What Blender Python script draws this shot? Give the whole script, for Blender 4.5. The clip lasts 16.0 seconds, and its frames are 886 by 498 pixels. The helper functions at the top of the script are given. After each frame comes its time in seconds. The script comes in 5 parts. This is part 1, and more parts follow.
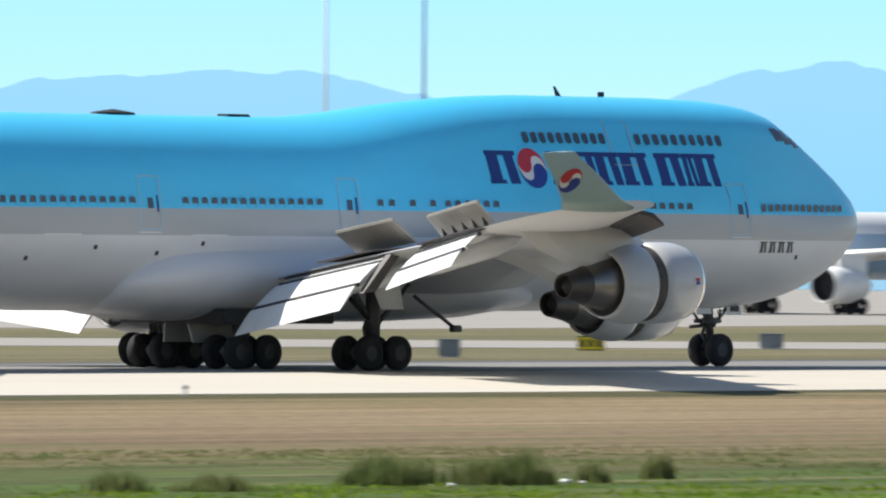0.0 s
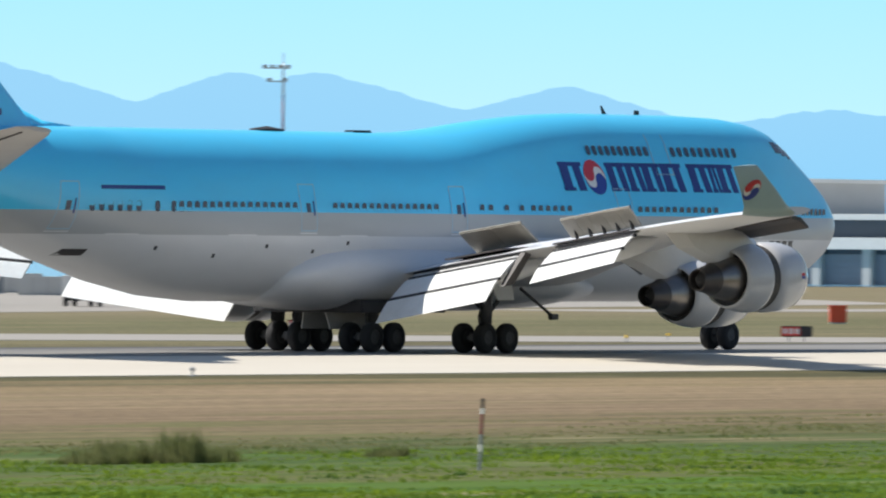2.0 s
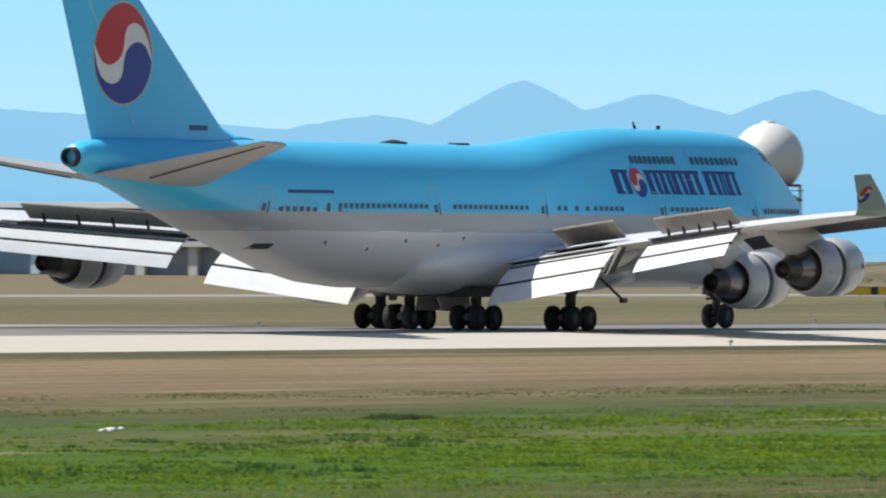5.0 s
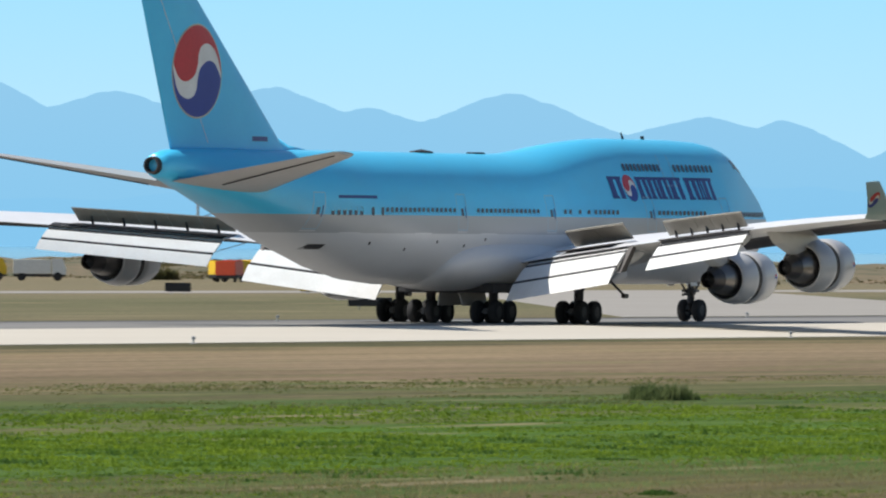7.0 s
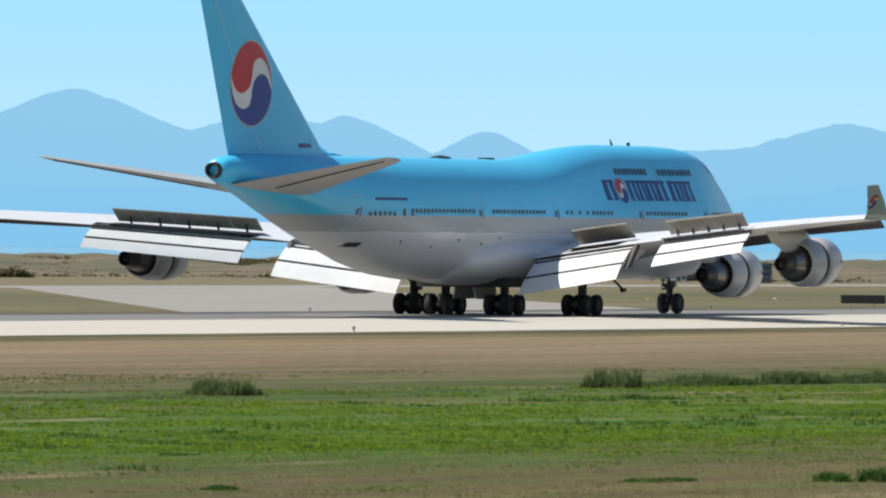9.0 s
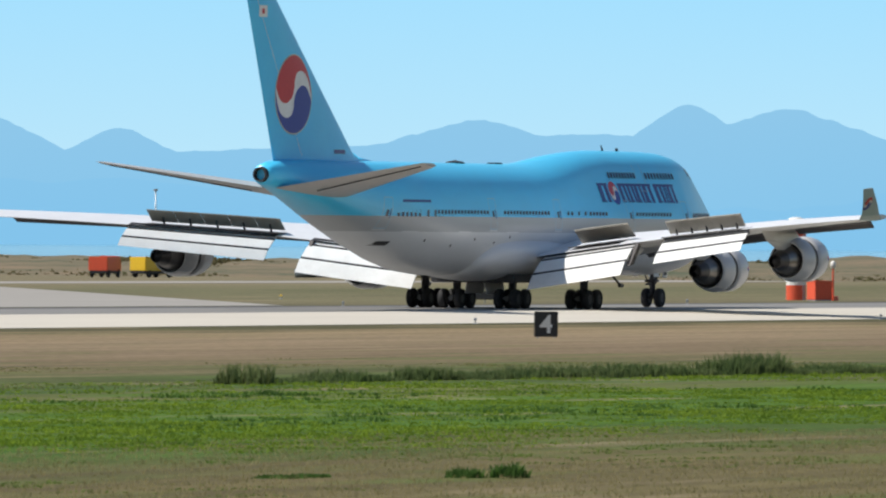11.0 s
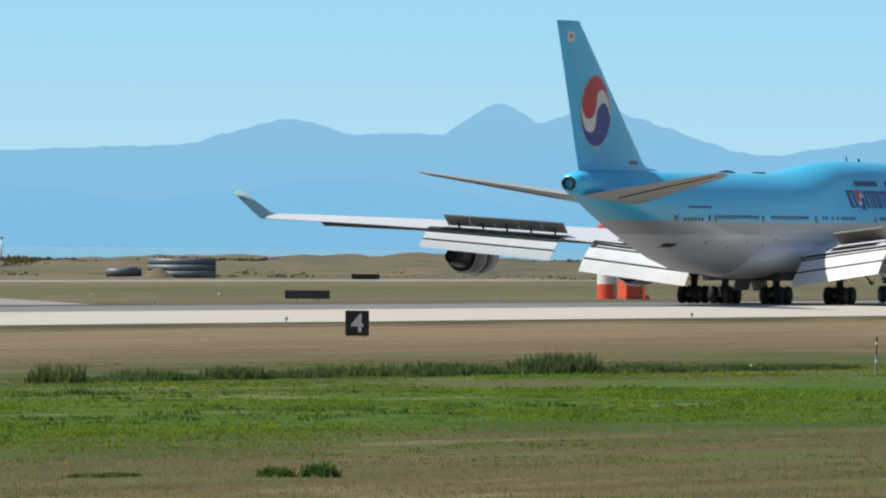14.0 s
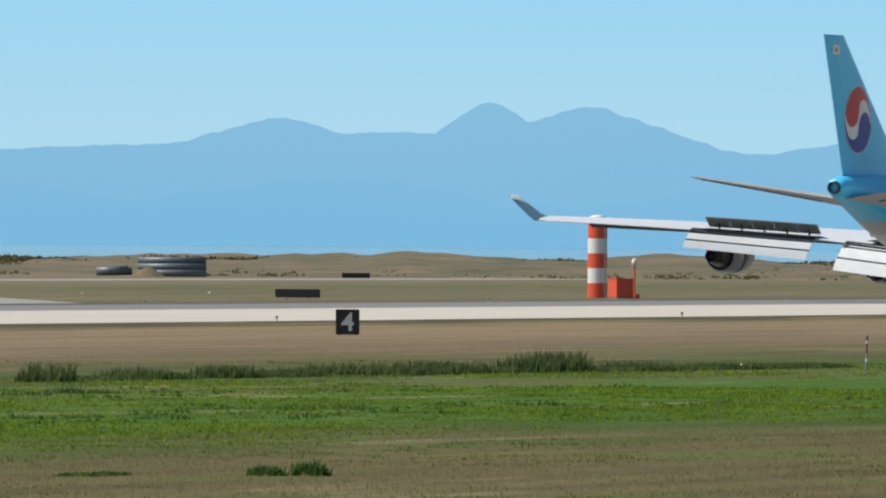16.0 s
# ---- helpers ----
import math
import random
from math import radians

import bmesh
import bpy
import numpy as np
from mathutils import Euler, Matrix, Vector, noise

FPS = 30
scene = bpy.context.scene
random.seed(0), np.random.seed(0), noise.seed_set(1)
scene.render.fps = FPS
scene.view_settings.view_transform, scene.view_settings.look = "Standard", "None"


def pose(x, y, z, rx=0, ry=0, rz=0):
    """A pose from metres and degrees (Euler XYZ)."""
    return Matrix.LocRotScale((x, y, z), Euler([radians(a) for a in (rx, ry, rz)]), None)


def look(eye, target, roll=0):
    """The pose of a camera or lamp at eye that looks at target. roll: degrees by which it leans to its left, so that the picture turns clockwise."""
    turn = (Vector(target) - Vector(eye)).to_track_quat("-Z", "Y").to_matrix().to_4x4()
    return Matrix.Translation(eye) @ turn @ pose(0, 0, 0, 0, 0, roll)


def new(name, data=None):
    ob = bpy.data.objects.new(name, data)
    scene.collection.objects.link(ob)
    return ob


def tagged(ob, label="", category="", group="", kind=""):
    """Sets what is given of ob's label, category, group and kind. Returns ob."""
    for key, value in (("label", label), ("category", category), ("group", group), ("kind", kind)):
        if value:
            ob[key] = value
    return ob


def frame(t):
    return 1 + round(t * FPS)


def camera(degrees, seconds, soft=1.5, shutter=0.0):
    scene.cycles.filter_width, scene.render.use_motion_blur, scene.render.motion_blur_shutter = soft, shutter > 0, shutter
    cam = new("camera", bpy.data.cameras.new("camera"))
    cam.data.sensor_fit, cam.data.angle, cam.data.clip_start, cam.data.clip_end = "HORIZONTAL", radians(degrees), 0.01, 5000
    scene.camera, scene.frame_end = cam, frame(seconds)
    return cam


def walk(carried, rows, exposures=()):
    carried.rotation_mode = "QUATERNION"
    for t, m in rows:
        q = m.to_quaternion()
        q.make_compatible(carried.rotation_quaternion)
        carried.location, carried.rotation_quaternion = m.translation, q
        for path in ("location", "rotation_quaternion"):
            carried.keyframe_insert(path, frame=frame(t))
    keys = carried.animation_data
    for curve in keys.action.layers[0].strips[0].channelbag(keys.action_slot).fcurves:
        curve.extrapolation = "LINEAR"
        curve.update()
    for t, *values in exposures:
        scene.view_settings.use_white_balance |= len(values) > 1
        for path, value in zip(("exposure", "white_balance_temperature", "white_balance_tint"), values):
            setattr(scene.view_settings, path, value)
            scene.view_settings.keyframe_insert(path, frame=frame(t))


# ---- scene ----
FOV, EYE, LEAN = 4.776, (0, 0, 4.75), 0.435
# seconds, degrees of pan from the runway's normal towards the roll-out, degrees of tilt
PAN = [
    (0, 45.929, -0.022),
    (0.5, 47.800, -0.024),
    (1, 49.444, -0.030),
    (1.5, 50.951, -0.025),
    (2, 52.331, -0.030),
    (2.5, 53.561, -0.035),
    (3, 54.668, -0.043),
    (3.5, 55.706, -0.049),
    (4, 56.687, -0.057),
    (4.5, 57.611, -0.060),
    (7, 61.374, -0.055),
    (7.5, 61.969, -0.056),
    (8, 62.552, -0.060),
    (8.5, 63.164, -0.063),
    (9, 63.732, -0.063),
    (11.5, 66.031, -0.070),
    (12, 66.250, -0.070),
    (12.5, 66.418, -0.067),
    (13, 66.553, -0.069),
    (13.5, 66.667, -0.069),
    (14, 66.730, -0.066),
    (14.5, 66.780, -0.069),
    (15, 66.782, -0.069),
    (15.5, 66.782, -0.070),
    (16, 66.782, -0.072)]
ROLL_OUT = [
    (0, 305.50),
    (0.5, 325.35),
    (1, 344.80),
    (1.5, 363.86),
    (2, 382.38),
    (2.5, 400.31),
    (3, 417.66),
    (3.5, 434.40),
    (4, 450.54),
    (4.5, 466.16),
    (7, 538.70),
    (7.5, 552.54),
    (8, 566.33),
    (8.5, 580.11),
    (9, 593.87),
    (11.5, 661.14),
    (12, 674.19),
    (12.5, 687.17),
    (13, 700.11),
    (13.5, 713.03),
    (14, 725.91),
    (14.5, 738.72),
    (15, 751.46),
    (15.5, 764.22),
    (16, 777.04)]
RUNWAY_Y = 273.57          # centre line of the runway; the airliner rolls along +x on it
cam = camera(FOV, 16.0, soft=2.1, shutter=0.3)


def aim(pan, tilt):
    a, b = radians(pan), radians(tilt)
    return look(EYE, (EYE[0] + 100 * math.sin(a) * math.cos(b), EYE[1] + 100 * math.cos(a) * math.cos(b), EYE[2] + 100 * math.sin(b)), LEAN)


walk(cam, [(t, aim(pan, tilt)) for t, pan, tilt in PAN], exposures=[(0, 0.46), (1.5, 0.40), (3.5, 0.26), (7, 0.18), (12.5, 0.07), (16, -0.06)])

# ---- daylight ----
SUN_FROM = Vector((-0.40, 0.74, 1.0)).normalized()
world = bpy.data.worlds.new("sky")
scene.world = world
world.use_nodes = True
wn, wl = world.node_tree.nodes, world.node_tree.links
sky = wn.new("ShaderNodeTexSky")
sky.sky_type, sky.sun_disc = "NISHITA", False
sky.sun_elevation = math.asin(SUN_FROM.z)
sky.sun_rotation = math.atan2(SUN_FROM.x, SUN_FROM.y)
sky.air_density, sky.dust_density, sky.ozone_density = 1.0, 0.6, 1.5
wl.new(sky.outputs[0], wn["Background"].inputs[0])
wn["Background"].inputs[1].default_value = 0.089
sun_data = bpy.data.lights.new("sun", "SUN")
sun_data.energy, sun_data.angle, sun_data.color = 5.0, radians(0.53), (1.0, 0.95, 0.87)
sun = new("sun", sun_data)
sun.matrix_world = look(SUN_FROM * 200, (0, 0, 0))


# ---- materials ----
def mat(name, color, rough=0.6, metal=0.0, second=None, scale=4.0, amount=0.5, fine=0.0, bump=0.0, coat=0.0, stretch=(1, 1, 1), emit=0.0):
    """A principled surface with two scales of variation between color and second."""
    m = bpy.data.materials.new(name)
    m.use_nodes = True
    n, l = m.node_tree.nodes, m.node_tree.links
    b = n["Principled BSDF"]
    b.inputs["Roughness"].default_value, b.inputs["Metallic"].default_value = rough, metal
    b.inputs["Coat Weight"].default_value = coat
    b.inputs["Base Color"].default_value = (*color, 1)
    if emit:
        b.inputs["Emission Color"].default_value, b.inputs["Emission Strength"].default_value = (*color, 1), emit
    second = second or tuple(c * 0.75 for c in color)
    tc, mp = n.new("ShaderNodeTexCoord"), n.new("ShaderNodeMapping")
    mp.inputs["Scale"].default_value = stretch
    l.new(tc.outputs["Object"], mp.inputs["Vector"])
    big, small = n.new("ShaderNodeTexNoise"), n.new("ShaderNodeTexNoise")
    big.inputs["Scale"].default_value, small.inputs["Scale"].default_value = scale, scale * 9
    big.inputs["Detail"].default_value, small.inputs["Detail"].default_value = 5, 4
    for t in (big, small):
        l.new(mp.outputs[0], t.inputs["Vector"])
    add = n.new("ShaderNodeMix")
    add.inputs[0].default_value = 0.35
    l.new(big.outputs[0], add.inputs[2]), l.new(small.outputs[0], add.inputs[3])
    ramp = n.new("ShaderNodeMapRange")
    ramp.inputs[1].default_value, ramp.inputs[2].default_value = 0.35, 0.65
    ramp.inputs[4].default_value = amount
    l.new(add.outputs[0], ramp.inputs[0])
    mix = n.new("ShaderNodeMix")
    mix.data_type = "RGBA"
    mix.inputs[6].default_value, mix.inputs[7].default_value = (*color, 1), (*second, 1)
    l.new(ramp.outputs[0], mix.inputs[0]), l.new(mix.outputs[2], b.inputs["Base Color"])
    if bump:
        bp = n.new("ShaderNodeBump")
        bp.inputs["Strength"].default_value, bp.inputs["Distance"].default_value = bump, 0.05
        l.new(small.outputs[0], bp.inputs["Height"]), l.new(bp.outputs[0], b.inputs["Normal"])
    return m


def banded(name, axis, bands, rough=0.35, metal=0.0, coat=0.0, wobble=0.0, noise_scale=1.0, dirt=0.12):
    """Paint in bands along one axis of the object: bands of (upper limit, color), lowest first; with streaks of dirt."""
    m = bpy.data.materials.new(name)
    m.use_nodes = True
    n, l = m.node_tree.nodes, m.node_tree.links
    b = n["Principled BSDF"]
    b.inputs["Roughness"].default_value, b.inputs["Metallic"].default_value, b.inputs["Coat Weight"].default_value = rough, metal, coat
    b.inputs["Coat Roughness"].default_value = 0.08
    tc, sep = n.new("ShaderNodeTexCoord"), n.new("ShaderNodeSeparateXYZ")
    l.new(tc.outputs["Object"], sep.inputs[0])
    value = sep.outputs["XYZ".index(axis)]
    tex = n.new("ShaderNodeTexNoise")
    tex.inputs["Scale"].default_value, tex.inputs["Detail"].default_value = noise_scale, 6
    mp = n.new("ShaderNodeMapping")
    mp.inputs["Scale"].default_value = (0.35, 1, 0.9)
    l.new(tc.outputs["Object"], mp.inputs[0]), l.new(mp.outputs[0], tex.inputs["Vector"])
    prev = bands[0][1]
    sock = None
    for (limit, _), (_, color) in zip(bands, bands[1:]):
        step = n.new("ShaderNodeMath")
        step.operation = "GREATER_THAN"
        step.inputs[1].default_value = limit
        l.new(value, step.inputs[0])
        mix = n.new("ShaderNodeMix")
        mix.data_type = "RGBA"
        mix.inputs[6].default_value, mix.inputs[7].default_value = (*prev, 1), (*color, 1)
        if sock:
            l.new(sock, mix.inputs[6])
        l.new(step.outputs[0], mix.inputs[0])
        sock = mix.outputs[2]
    grime = n.new("ShaderNodeMapRange")
    grime.inputs[1].default_value, grime.inputs[2].default_value, grime.inputs[4].default_value = 0.42, 0.75, dirt
    l.new(tex.outputs[0], grime.inputs[0])
    mix = n.new("ShaderNodeMix")
    mix.data_type = "RGBA"
    mix.inputs[7].default_value = (0.16, 0.15, 0.14, 1)
    l.new(grime.outputs[0], mix.inputs[0]), l.new(sock, mix.inputs[6]), l.new(mix.outputs[2], b.inputs["Base Color"])
    return m


SKYBLUE = (0.07, 0.59, 0.93)
livery = banded("sky-blue, silver and white paint", "Z", [(5.02, (0.63, 0.645, 0.665)), (5.98, (0.41, 0.43, 0.445)), (99, SKYBLUE)], 0.36, 0.0, 0.22, dirt=0.07)
bluepaint = mat("sky-blue paint", SKYBLUE, 0.4, second=(0.045, 0.49, 0.86), scale=0.6, coat=0.1)
whitepaint = mat("white paint", (0.80, 0.80, 0.78), 0.4, second=(0.60, 0.59, 0.56), scale=0.9)
greypaint = mat("grey wing paint", (0.70, 0.71, 0.73), 0.4, second=(0.60, 0.61, 0.62), scale=0.8)
tailgrey = mat("tan-grey tailplane paint", (0.42, 0.41, 0.40), 0.45, second=(0.34, 0.33, 0.315), scale=0.9)
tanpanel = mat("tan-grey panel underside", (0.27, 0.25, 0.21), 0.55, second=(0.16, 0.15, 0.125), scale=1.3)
# panel colour, also used for the shade painted under the spoilers
brownpanel_and_shade = mat("brown-grey panel and spoiler shade", (0.06, 0.052, 0.05), 0.55, second=(0.045, 0.038, 0.036), scale=1.3)
# near black: dark fittings, and shade painted in slots, coves and the wheel well
dark = mat("dark parts and painted recess shade", (0.03, 0.03, 0.033), 0.7)
glass = mat("dark window glass", (0.06, 0.085, 0.13), 0.25)
wingletpaint = mat("pale grey-green winglet paint", (0.36, 0.50, 0.52), 0.4, second=(0.31, 0.44, 0.46), scale=1.5)
nacellepaint = mat("pale grey nacelle paint", (0.55, 0.55, 0.55), 0.32, second=(0.46, 0.455, 0.45), scale=1.2, coat=0.3)
cascade = mat("open cascade grille", (0.10, 0.085, 0.07), 0.7, second=(0.03, 0.03, 0.03), scale=6, amount=1.0)
darksteel = mat("dark hot metal", (0.10, 0.09, 0.085), 0.45, 0.7, second=(0.05, 0.045, 0.045), scale=3)
steel = mat("bare hot metal", (0.28, 0.26, 0.24), 0.35, 0.9, second=(0.17, 0.15, 0.14), scale=2)
bright = mat("bright metal lip", (0.75, 0.75, 0.76), 0.2, 1.0)
strutmat = mat("dark grey landing gear enamel", (0.09, 0.09, 0.095), 0.5, 0.2, second=(0.05, 0.05, 0.05), scale=4)
rubber = mat("tyre rubber", (0.018, 0.018, 0.020), 0.85, second=(0.03, 0.03, 0.03), scale=5)
hub = mat("dark grey wheel hub", (0.07, 0.07, 0.072), 0.55, 0.3)
navy = mat("navy lettering paint", (0.012, 0.04, 0.22), 0.35)
black_paint = mat("black paint", (0.03, 0.03, 0.032), 0.5)
red = mat("red paint", (0.55, 0.03, 0.05), 0.4)
deepblue = mat("royal blue paint", (0.015, 0.05, 0.32), 0.4)
outline = mat("light door outline paint", (0.34, 0.55, 0.68), 0.4)


# ---- mesh helpers ----
def part(name, bm, material, parent, label="", smooth=False):
    me = bpy.data.meshes.new(name)
    if smooth:
        for f in bm.faces:
            f.smooth = True
    bm.normal_update()
    bm.to_mesh(me)
    bm.free()
    me.materials.append(material)
    ob = new(name, me)
    ob.parent = parent
    if label:
        tagged(ob, label)
    return ob


def share(name, ob, m, parent):
    """Another part on the mesh of ob."""
    o = new(name, ob.data)
    o.parent, o.matrix_basis = parent, m
    return o


def thing(name, label, category, m=None, group="", kind=""):
    e = new(name)
    e.empty_display_size = 0.2
    if m is not None:
        e.matrix_basis = m
    return tagged(e, label, category, group, kind)


def loft(rings, caps=True, closed=True, bm=None):
    bm = bm or bmesh.new()
    rows = [[bm.verts.new(p) for p in r] for r in rings]
    k = len(rows[0])
    for a, b in zip(rows, rows[1:]):
        for i in range(k if closed else k - 1):
            j = (i + 1) % k
            bm.faces.new((a[i], a[j], b[j], b[i]))
    if caps and closed:
        bm.faces.new(rows[0][::-1])
        bm.faces.new(rows[-1])
    bmesh.ops.recalc_face_normals(bm, faces=bm.faces[:])
    return bm


def box(x0, x1, y0, y1, z0, z1, bevel=0.0, bm=None):
    bm = bm or bmesh.new()
    v = [bm.verts.new((x, y, z)) for x in (x0, x1) for y in (y0, y1) for z in (z0, z1)]
    fs = [bm.faces.new([v[i] for i in q]) for q in ((0, 1, 3, 2), (4, 6, 7, 5), (0, 4, 5, 1), (2, 3, 7, 6), (0, 2, 6, 4), (1, 5, 7, 3))]
    if bevel:
        es = {e for f in fs for e in f.edges}
        bmesh.ops.bevel(bm, geom=list(es), offset=bevel, segments=2, affect="EDGES")
    return bm


def tube(a, b, r, r2=None, seg=10, bm=None):
    """A round bar from a to b."""
    a, b = Vector(a), Vector(b)
    q = (b - a).to_track_quat("Z", "Y")
    r2 = r if r2 is None else r2
    ring = lambda c, rr: [c + q @ Vector((rr * math.cos(2 * math.pi * i / seg), rr * math.sin(2 * math.pi * i / seg), 0)) for i in range(seg)]
    return loft([ring(a, r), ring(b, r2)], bm=bm)


def lathe(profile, axis="x", seg=32, caps=False):
    """Profile of (along, radius) turned about an axis."""
    rings = []
    for s, r in profile:
        ring = []
        for i in range(seg):
            c, d = r * math.cos(2 * math.pi * i / seg), r * math.sin(2 * math.pi * i / seg)
            ring.append((s, c, d) if axis == "x" else ((c, s, d) if axis == "y" else (c, d, s)))
        rings.append(ring)
    return loft(rings, caps=caps)


def slab(quad, thick):
    """A plate over four corners, with thickness along its normal (downwards)."""
    q = [Vector(p) for p in quad]
    nrm = (q[1] - q[0]).cross(q[3] - q[0]).normalized() * thick
    bm = bmesh.new()
    return loft([q, [p + nrm for p in q]], bm=bm)


def lerp(table, s):
    """Smooth reading of rows (s, values...)."""
    for a, b in zip(table, table[1:]):
        if s <= b[0]:
            t = (s - a[0]) / (b[0] - a[0])
            return [x + (y - x) * t for x, y in zip(a[1:], b[1:])]
    return list(table[-1][1:])


# ---- the airliner: nose at x = 0, tail towards -x, its starboard side at -y, wheels on z = 0 ----
airliner = thing("airliner", "sky-blue four-engined wide-body airliner, flaps and spoilers out, on runway", "airplane", pose(ROLL_OUT[0][1], RUNWAY_Y, 0))

# distance behind the nose, keel, roof, half width, upper lobe's radius
HULL = [(0.35, 5.72, 5.90, 0.08, 0.08), (0.6, 5.12, 6.42, 0.60, 0.56), (1.1, 4.60, 6.88, 1.02, 0.85), (1.9, 4.05, 7.45, 1.50, 1.12), (3.0, 3.48, 8.16, 1.84, 1.26),
        (4.0, 3.10, 8.76, 2.12, 1.36), (5.0, 2.82, 9.36, 2.36, 1.46), (6.0, 2.62, 9.84, 2.57, 1.62), (7.2, 2.48, 10.10, 2.80, 1.86), (9.0, 2.34, 10.28, 3.10, 2.12),
        (12.0, 2.3, 10.36, 3.23, 2.22), (19.5, 2.3, 10.36, 3.25, 2.24), (22.0, 2.3, 10.28, 3.25, 2.32), (24.5, 2.3, 10.1, 3.25, 2.5), (27.0, 2.3, 9.85, 3.25, 2.75), (29.5, 2.3, 9.54, 3.25, 3.0),
        (32.0, 2.3, 9.36, 3.25, 3.12), (45.0, 2.3, 9.36, 3.25, 3.12), (48.0, 2.52, 9.36, 3.22, 3.1), (51.0, 3.05, 9.36, 3.12, 3.0), (54.5, 3.95, 9.36, 2.9, 2.8), (58.0, 4.95, 9.36, 2.5, 2.4),
        (61.7, 6.05, 9.36, 1.95, 1.85), (64.8, 6.95, 9.34, 1.42, 1.35), (66.8, 7.45, 9.26, 1.05, 1.0), (67.9, 7.7, 9.12, 0.78, 0.74), (68.4, 7.88, 8.94, 0.58, 0.54)]


def hull_at(s):
    return lerp(HULL, s)


def hull_ring(s, n=56):
    zb, zt, w, r2 = hull_at(s)
    z1 = min(zb + max(w * 1.0, 0.47 * (zt - zb)), zt - r2) if s > 30 else zb + min(w, 0.52 * (zt - zb))
    z2 = max(zt - r2, z1)
    sa = max(-0.95, min(0.95, (w - r2) / max(z2 - z1, 0.05)))
    alpha = math.asin(sa)
    pts = []
    for i in range(n):
        th = 2 * math.pi * (i + 0.5) / n - math.pi / 2
        c, d = math.cos(th), math.sin(th)
        if d > math.sin(alpha):
            pts.append((r2 * c, z2 + (zt - z2) * d))
        else:
            low = (z1 - zb) if d < 0 else w
            pts.append((w * c, z1 + low * d))
    return [(-s, y, z) for y, z in pts]


def side_y(s, z):
    """Half width of the hull at distance s behind the nose and height z."""
    ring = [(p[2], p[1]) for p in hull_ring(s, 160) if p[1] > 0]
    ring.sort()
    for (za, ya), (zc, yc) in zip(ring, ring[1:]):
        if za <= z <= zc:
            return ya + (yc - ya) * (z - za) / max(zc - za, 1e-6)
    return ring[-1][1]


stations = [0.35, 0.42, 0.5, 0.6, 0.8, 1.1] + [1.5 + 0.55 * i for i in range(16)] + [10.5 + 1.5 * i for i in range(30)] + [54.6 + 0.9 * i for i in range(14)] + [67.1, 67.6, 68.0, 68.4]
fuselage = part("fuselage", loft([hull_ring(s) for s in stations]), livery, airliner, "sky-blue over silver and white painted fuselage", True)

# tail cone's exhaust
part("tail_exhaust", lathe([(-68.2, 0.5), (-68.76, 0.44), (-68.76, 0.36), (-68.2, 0.30), (-68.1, 0.02)], seg=20), dark, airliner, "dark tail exhaust").location = (0, 0, 8.4)


def airfoil(le, chord, thick, twist=0.0, n=12, y=0.0, vertical=False):
    """Section ring: le (x, z) with x running aft as negative."""
    pts = []
    for k in range(2 * n):
        u = k / n if k <= n else 2 - k / n
        u = 0.5 - 0.5 * math.cos(math.pi * u)
        t = 5 * thick * (0.2969 * math.sqrt(u) - 0.126 * u - 0.3516 * u * u + 0.2843 * u ** 3 - 0.1030 * u ** 4)
        zz = (t if k <= n else -t) * chord
        x = -u * chord
        pts.append((le[0] + x, y, le[1] + zz - u * chord * math.tan(twist)))
    if vertical:
        pts = [(a, c - le[1], y) for a, b, c in pts]
    return pts


def wing_at(v):
    """Leading edge, trailing edge, height of the chord line at the leading edge, thickness; v metres from the centre line."""
    le = 20.3 + 0.875 * (v - 3.0)
    te = 34.9 + 0.29 * (v - 3.0) if v < 13.4 else 37.92 + 0.65 * (v - 13.4)
    z = 4.1 + 0.107 * (v - 3.0) - 0.0012 * (v - 3.0) ** 2
    return le, te, z, 0.135 - 0.0018 * v


def wing_point(v, u, up=0.0):
    """A point on the wing's chord plane, u from leading edge (0) to trailing edge (1)."""
    le, te, z, th = wing_at(v)
    return le + (te - le) * u, z - (te - le) * u * 0.045 + up


def wing(side):
    rings = []
    for v in (0.6, 3.0, 5.5, 8, 10.5, 13.4, 15, 18, 21, 24, 27, 29.5, 31.2):
        le, te, z, th = wing_at(v)
        rings.append(airfoil((-le, z), te - le, th, 0.045, y=side * v))
    return part("wing", loft(rings), greypaint, airliner, "pale grey swept wing", False)


